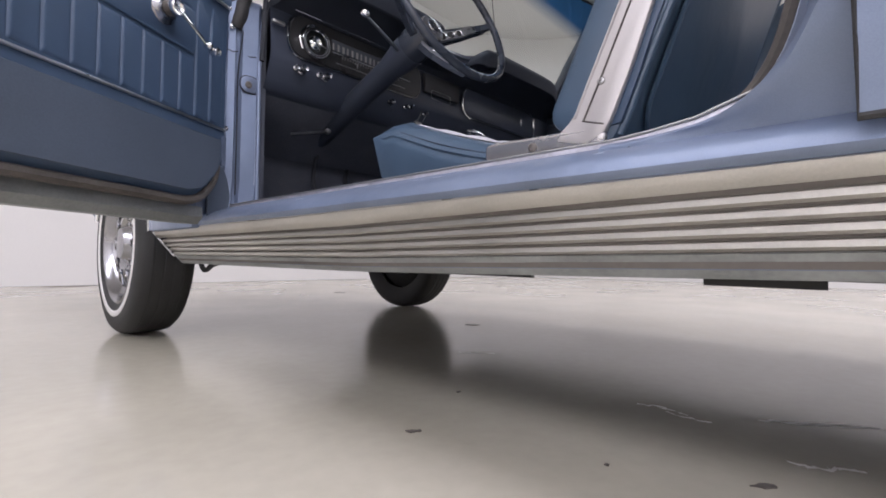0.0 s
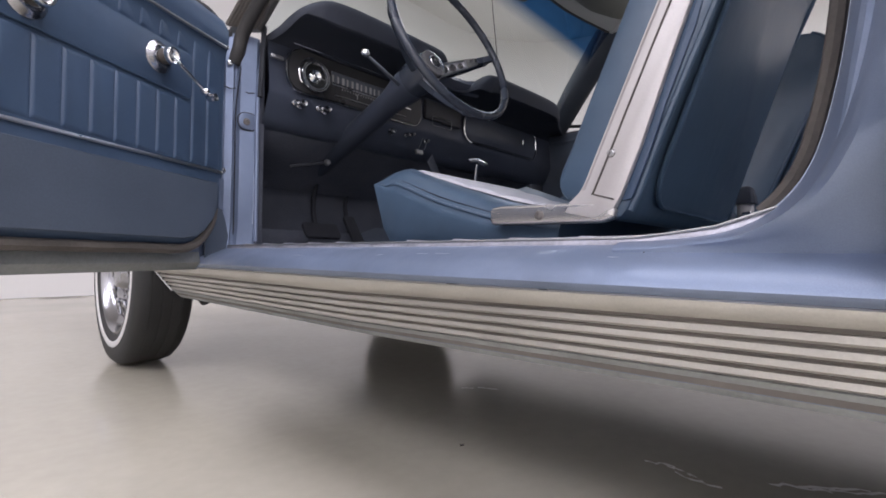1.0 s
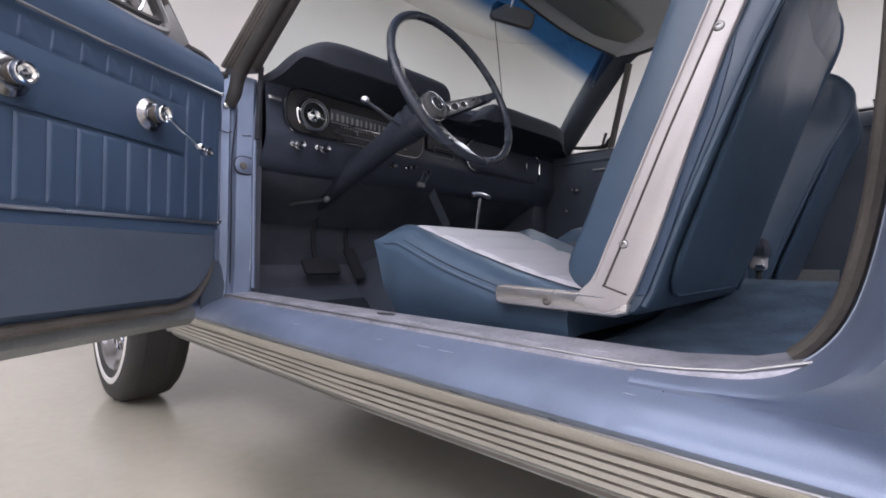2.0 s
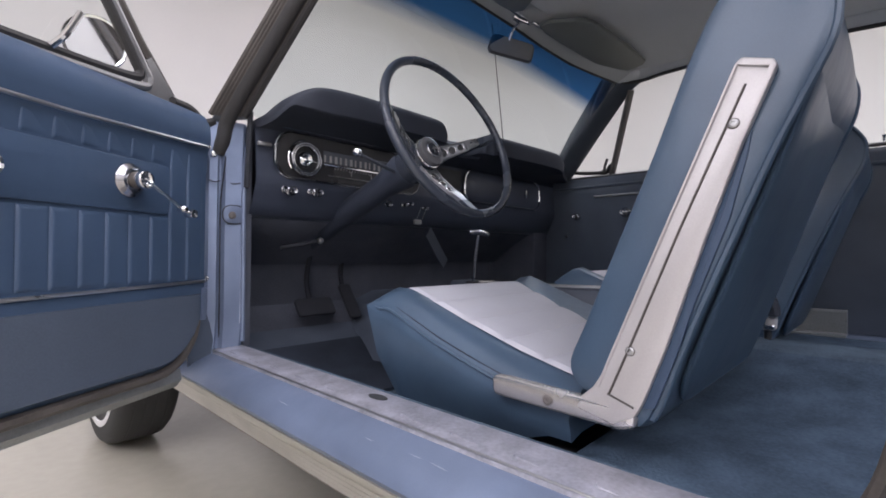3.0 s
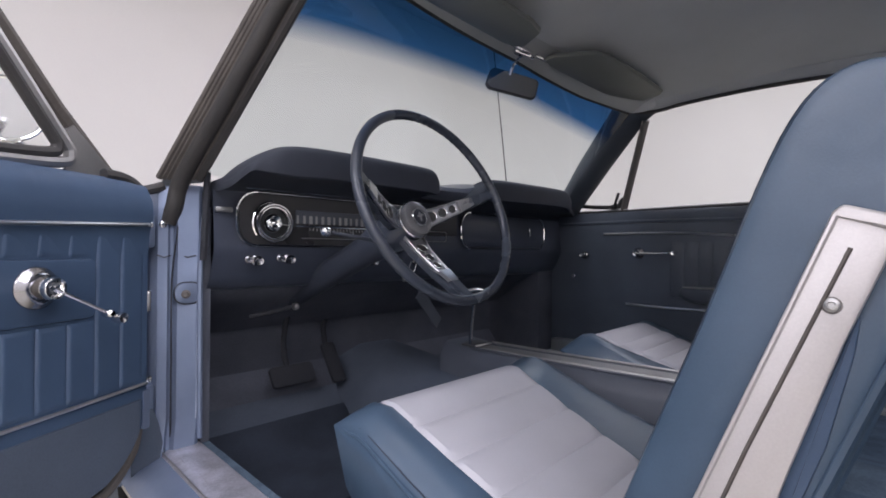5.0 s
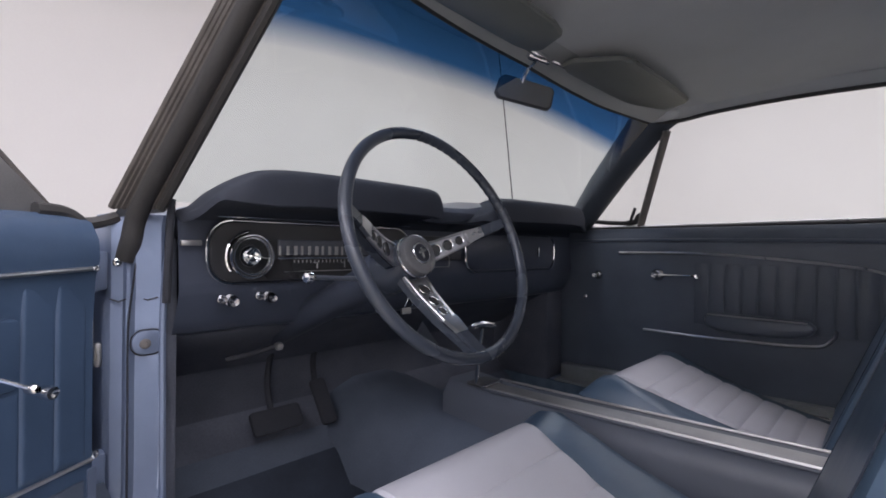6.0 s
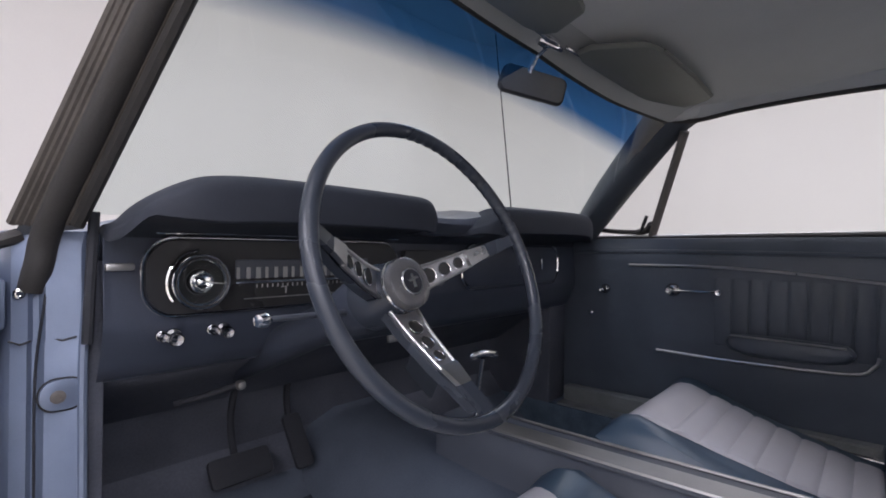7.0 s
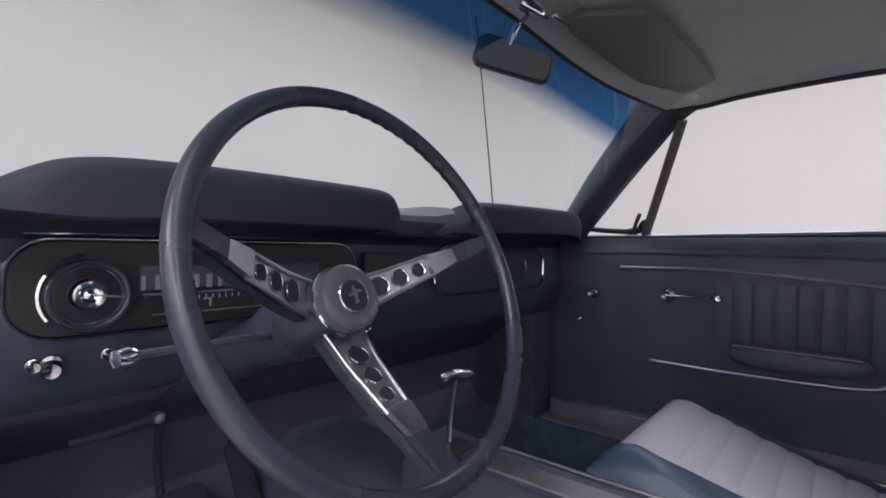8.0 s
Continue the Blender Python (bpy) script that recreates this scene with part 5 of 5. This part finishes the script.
pane = part("side_window_glass", poly([(0.806, 0.05, 0.985), (0.668, -0.085, 1.295), (0.660, -0.22, 1.335), (0.660, -0.9, 1.33), (0.806, -0.9, 0.985)], [(0, 1, 2, 3, 4)]), GLASS, car, "clear side window")
pane.visible_shadow = False
part("rear_quarter_trim", loft([[(0.70, y, 0.30), (0.70, y, 0.95), (0.76, y, 0.985), (0.85, y, 0.985), (0.86, y, 0.36)] for y in (-0.905, -1.8)]), SIDE_VINYL_HAZED, car)
part("sail_panel", loft([[(0.63, y0, 1.30), (0.74, y1, 0.985), (0.78, y1, 0.985), (0.67, y0, 1.32)] for y0, y1 in ((-1.15, -1.35), (-1.5, -2.0))]), PAINT, car)

# ---- tail of the car ----
part("sail_panel", loft([[(-0.63, y0, 1.30), (-0.74, y1, 0.985), (-0.78, y1, 0.985), (-0.67, y0, 1.32)] for y0, y1 in ((-1.15, -1.35), (-1.5, -2.0))]), PAINT, car)
part("rear_window", loft([[Vector((0.61 * s + 0.06 * s * t, -1.42 - 0.56 * t - 0.05 * (1 - s * s), 1.315 - 0.35 * t)) for s in [-1 + j / 5 for j in range(11)]] for t in (0, 0.25, 0.5, 0.75, 1)], False, False), GLASS, car, "sloping rear window").visible_shadow = False
part("trunk_lid", loft([[(-0.84, y, z - 0.06), (-0.70, y, z - 0.01), (0, y, z + 0.015), (0.70, y, z - 0.01), (0.84, y, z - 0.06), (0.84, y, 0.40), (-0.84, y, 0.40)] for y, z in ((-2.02, 0.975), (-2.2, 0.965), (-2.45, 0.94), (-2.56, 0.90), (-2.58, 0.70))]), PAINT, car, "silver-blue trunk lid and tail")

# ---- driver's side rear ----
edge = spline([(0, -0.60, 0.400), (0, -0.70, 0.404), (0, -0.765, 0.418), (0, -0.806, 0.455), (0, -0.827, 0.52), (0, -0.840, 0.62), (0, -0.848, 0.78), (0, -0.842, 0.97)], 5)
nrm = []
for i, p in enumerate(edge):
    t = (edge[min(i + 1, len(edge) - 1)] - edge[max(i - 1, 0)]).normalized()
    nrm.append(Vector((0, -t.z, t.y)))
nrm = [v if v.y <= 0.2 and v.z <= 0.2 else -v for v in nrm]
sections = []
for p, n in zip(edge, nrm):
    k = min(1.0, max(0.0, -n.y)) ** 1.5
    sections.append([Vector((x, 0, 0)) + p + n * d for x, d in ((-0.700, 0.0), (-0.722, 0.0), (-0.738, 0.002 + 0.003 * k), (-0.752, 0.006 + 0.006 * k), (-0.753 - 0.016 * k, 0.007 + 0.010 * k), (-0.754 - 0.034 * k, 0.008 + 0.014 * k),
                                                               (-0.755 - 0.046 * k, 0.009 + 0.020 * k), (-0.756 - 0.052 * k, 0.010 + 0.032 * k), (-0.757 - 0.058 * k, 0.011 + 0.040 * k), (-0.757 - 0.072 * k, 0.012 + 0.12 * k), (-0.757 - 0.072 * k, 0.05 + 0.12 * k))])
SILL = ((-0.900, 0.330), (-0.799, 0.362), (-0.794, 0.372), (-0.775, 0.385), (-0.748, 0.396), (-0.735, 0.401), (-0.600, 0.402))


def sill_z(x):
    for (xa, za), (xb, zb) in zip(SILL, SILL[1:]):
        if x <= xb:
            return za + (zb - za) * (x - xa) / (xb - xa)
    return 0.402


# the foot of the panel flares out and runs smoothly into the sill
for i in range(3, len(sections)):
    for j in range(len(sections[i])):
        p = sections[i][j]
        x = max(p.x, -0.757 - 0.62 * max(0.0, p.z - 0.395))
        over = (p.z - sill_z(x) + 0.003) / 0.009
        sections[i][j] = Vector((x, p.y, sill_z(x) - 0.004 + 0.009 * (over if over > 30 else math.log(1 + math.exp(over)))))
quarter = part("quarter_panel", loft(sections[3:], False, False), PAINT, car, "silver-blue rear quarter panel")
part("joint_line", tube([(-0.730, -0.690, 0.4022), (-0.748, -0.690, 0.3966), (-0.758, -0.690, 0.3925)], 0.0006, 5), UNDER, sill)
part("opening_seal", tube([Vector((-0.708, 0.008, 0)) + p for p in edge[12:]], 0.0068, 8), OLD_RUBBER, quarter, "dark aged rubber door opening seal")
# Thin line along the jamb edge, paler than the paint.
part("jamb_bead", tube([Vector((-0.722, 0.0, 0.0)) + p + n * 0.002 for p, n in zip(edge[10:], nrm[10:])], 0.0022, 6), WEAR_GLINT, quarter, "thin pale jamb edge")
part("jamb_crease", tube([Vector((-0.757 - 0.012 * min(1.0, i / 8), 0.0, 0.0)) + p + n * 0.016 for i, (p, n) in enumerate(zip(edge[16:], nrm[16:]))], [0.0065 * min(1.0, i / 5 + 0.02) for i in range(len(edge) - 16)], 8), PAINT, quarter, "pressed ridge in the door jamb")
part("panel_seam", tube([(-0.8075, -0.862, 0.90), (-0.826, -0.862, 0.50), (-0.806, -0.864, 0.3765), (-0.806, -1.4, 0.3765)], 0.0030, 6), UNDER, quarter)
part("quarter_trim_inside", box(-0.70, -0.66, -1.8, -0.845, 0.30, 0.95, 0.004), DOOR_VINYL, quarter)
part("quarter_skin", loft([[(-0.806, y, 0.378), (-0.830, y, 0.5), (-0.858, y, 0.65), (-0.85, y, 0.85), (-0.80, y, 0.97)] for y in (-0.864, -0.90, -1.25, -2.0)], False, False), PAINT, quarter)

# ---- driver's door, standing open ----
P0 = Vector((-0.785, 0.260, 0))
DD, DN = Vector((-0.848, -0.530, 0)), Vector((0.530, -0.848, 0))
DM = Matrix(((DD.x, 0, DN.x, P0.x), (DD.y, 0, DN.y, P0.y), (0, 1, 0, 0), (0, 0, 0, 1)))


def dp(s, z, n=0.0):
    return DM @ Vector((s, z, n))


def low(s):
    """The lower edge of the inner panel, rounded at the hinge corner."""
    return 0.400 + 0.13 * (1 - math.sqrt(max(0.0, 1 - ((0.105 - s) / 0.110) ** 2))) if s < 0.105 else 0.400


door_sections = []
for s in (-0.004, 0.002, 0.010, 0.022, 0.040, 0.065, 0.105, 0.3, 0.6, 1.13):
    b = low(s)
    door_sections.append([dp(s, z, n) for z, n in ((b + 0.018, -0.002), (max(0.47, b + 0.03), 0.0), (max(0.57, b + 0.05), 0.0), (0.78, 0.0), (0.848, 0.004), (0.875, 0.012), (0.905, 0.010), (0.930, -0.004), (0.942, -0.030), (0.944, -0.058), (0.80, -0.060), (max(0.60, b + 0.06), -0.060), (b + 0.002, -0.050), (b, -0.020))])
ddoor = part("driver_door", loft(door_sections), DOOR_VINYL, car, "driver's door standing open, blue vinyl inside")
part("lower_panel", prism([(1.12, 0.545), (0.010, 0.548)] + [(s + 0.008, low(s) + 0.017) for s in (0.004, 0.012, 0.025, 0.045, 0.07, 0.105)] + [(1.12, 0.417)], DM, 0.004, 0.0015, 1), DOOR_KICK, ddoor, "grey-blue kick panel")
part("door_shell", loft([[dp(s, z, n) for z, n in ((0.352, -0.094), (0.40, -0.110), (0.65, -0.125), (0.90, -0.100), (0.946, -0.085), (0.946, -0.064), (0.65, -0.062), (0.42, -0.058), (0.372, -0.040), (0.354, -0.046))] for s in (0.020, 0.5, 1.14)]), PAINT, ddoor, "silver-blue outer door shell")
part("bottom_seal", tube(spline([dp(-0.002, 0.53, -0.012)] + [dp(s, low(s) - 0.004, -0.014) for s in (0.008, 0.03, 0.06, 0.105, 0.2, 0.6, 1.12)], 4), 0.010, 8), OLD_RUBBER, ddoor, "olive-brown worn rubber door seal")
part("bottom_lip", loft([[dp(s, z, n) for z, n in ((0.352, -0.094), (0.350, -0.044), (0.366, -0.030), (0.390, -0.034), (0.362, -0.062))] for s in (0.022, 0.12, 1.12)]), FLANGE, ddoor, "dull grey folded door edge")
part("lower_trim", tube([dp(-0.002, 0.574, 0.003), dp(0.5, 0.568, 0.003), dp(1.12, 0.566, 0.003)], 0.0032, 8), BRUSHED, ddoor, "bright trim strip")
part("upper_trim", tube([dp(0.004, 0.862, 0.012), dp(0.3, 0.850, 0.012), dp(1.12, 0.845, 0.012)], 0.0034, 8), BRUSHED, ddoor, "bright trim strip")


def door_roll(s0, s1, z0, z1, h):
    """A softly rolled vertical pleat between two seams."""
    rings = []
    for z, k in ((z0, 0.0), (z0 + 0.003, 0.7), (z0 + 0.008, 1.0), (z1 - 0.008, 1.0), (z1 - 0.003, 0.7), (z1, 0.0)):
        rings.append([dp(s0 + (s1 - s0) * u, z, 0.0006 + h * k * (0.25 + 0.75 * u ** 1.5) * min(1.0, u / 0.05, (1.0 - u) / 0.10) ** 0.6) for u in (0.0, 0.03, 0.08, 0.25, 0.5, 0.70, 0.82, 0.88, 0.92, 0.96, 1.0)])
    return loft(rings, False, False)


for i in range(24):
    s0 = 0.008 + 0.0455 * i
    part("pleat", door_roll(s0, s0 + 0.0452, 0.578, 0.702 if i >= 2 else 0.842, 0.0042), DOOR_VINYL, ddoor)
    if i >= 2:
        part("pleat", door_roll(s0, s0 + 0.0452, 0.804, 0.842, 0.0042), DOOR_VINYL, ddoor)
part("smooth_panel", prism(rounded(0.100, 1.11, 0.708, 0.802, 0.012, 4), DM, 0.005, 0.003), DOOR_VINYL, ddoor)
tip = Vector((-0.855, 0.157, 0.715))
c, armbm = crank("door_release", dp(0.192, 0.762, 0.004), DN, tip, ddoor, "chrome crank on a round base")
part("lever", armbm, CHROME, ddoor)
crank("window_crank", dp(0.430, 0.747, 0.004), DN, tip, ddoor, "chrome round crank base")[1].free()
part("latch_plate", prism(rounded(-0.006, 0.008, 0.49, 0.56, 0.003, 3), DM @ Matrix.Translation((-0.004, 0, -0.004)), 0.006), PAINT, ddoor)
bolt("bolt", dp(-0.004, 0.580, 0.006), DN, 0.006, ddoor)
bolt("bolt", dp(0.004, 0.862, 0.015), DN, 0.0045, ddoor)
# vent window frame on the door with the round mirror outside it
def frame_tube(pts, r, material, name, label=""):
    return part(name, tube(pts, r, 8), material, ddoor, label)


VN = -0.045
frame_tube(spline([dp(0.45, 0.935, VN), dp(0.25, 0.945, VN), dp(0.125, 0.955, VN), dp(0.105, 0.972, VN), dp(0.125, 1.005, VN), dp(0.25, 1.17, VN), dp(0.34, 1.29, VN)], 6), 0.009, ALU, "vent_frame", "dull bright vent window frame")
frame_tube(spline([dp(0.45, 0.945, VN), dp(0.25, 0.957, VN), dp(0.145, 0.967, VN), dp(0.125, 0.980, VN), dp(0.145, 1.012, VN), dp(0.26, 1.165, VN), dp(0.34, 1.27, VN)], 6), 0.009, RUBBER, "vent_seal")
frame_tube([dp(0.020, 0.942, VN - 0.012), dp(0.12, 1.045, VN - 0.012), dp(0.33, 1.30, VN - 0.012)], 0.012, OLD_RUBBER, "door_frame_seal")
part("vent_filler", prism([(0.012, 0.938), (0.115, 0.945), (0.095, 0.972), (0.11, 1.01), (0.10, 1.02)], DM @ Matrix.Translation((0, 0, VN - 0.012)), 0.014), ALU, ddoor)
part("corner_cap", tube(spline([dp(0.055, 0.945, -0.035), dp(0.015, 0.942, -0.030), dp(-0.006, 0.920, -0.020), dp(-0.010, 0.880, -0.012)], 4), 0.012, 8), RUBBER, ddoor)
part("vent_glass", poly([dp(0.13, 0.965, VN), dp(0.45, 0.945, VN), dp(0.45, 1.30, VN), dp(0.345, 1.28, VN)], [(0, 1, 2, 3)]), GLASS, ddoor).visible_shadow = False
part("vent_latch", tube(spline([dp(0.30, 0.955, VN + 0.01), dp(0.285, 0.98, VN + 0.02), dp(0.262, 1.025, VN + 0.02)], 4), 0.0052, 8), CHROME, ddoor)
part("side_mirror", lathe([(0.001, -0.03), (0.03, -0.022), (0.048, -0.006), (0.054, 0.004), (0.052, 0.008), (0.048, 0.006), (0.001, 0.005)], facing(dp(0.125, 1.045, -0.15), (-0.15, -0.98, -0.10)), 32), CHROME, ddoor, "round chrome side mirror")
part("mirror_stem", tube(spline([dp(0.115, 0.94, -0.085), dp(0.10, 0.97, -0.13), dp(0.105, 1.0, -0.165)], 4), 0.010, 8), CHROME, ddoor)
part("mirror_disc", lathe([(0.047, 0.0068), (0.001, 0.0070)], facing(dp(0.125, 1.045, -0.15), (-0.15, -0.98, -0.10)), 32), MIRROR, ddoor)
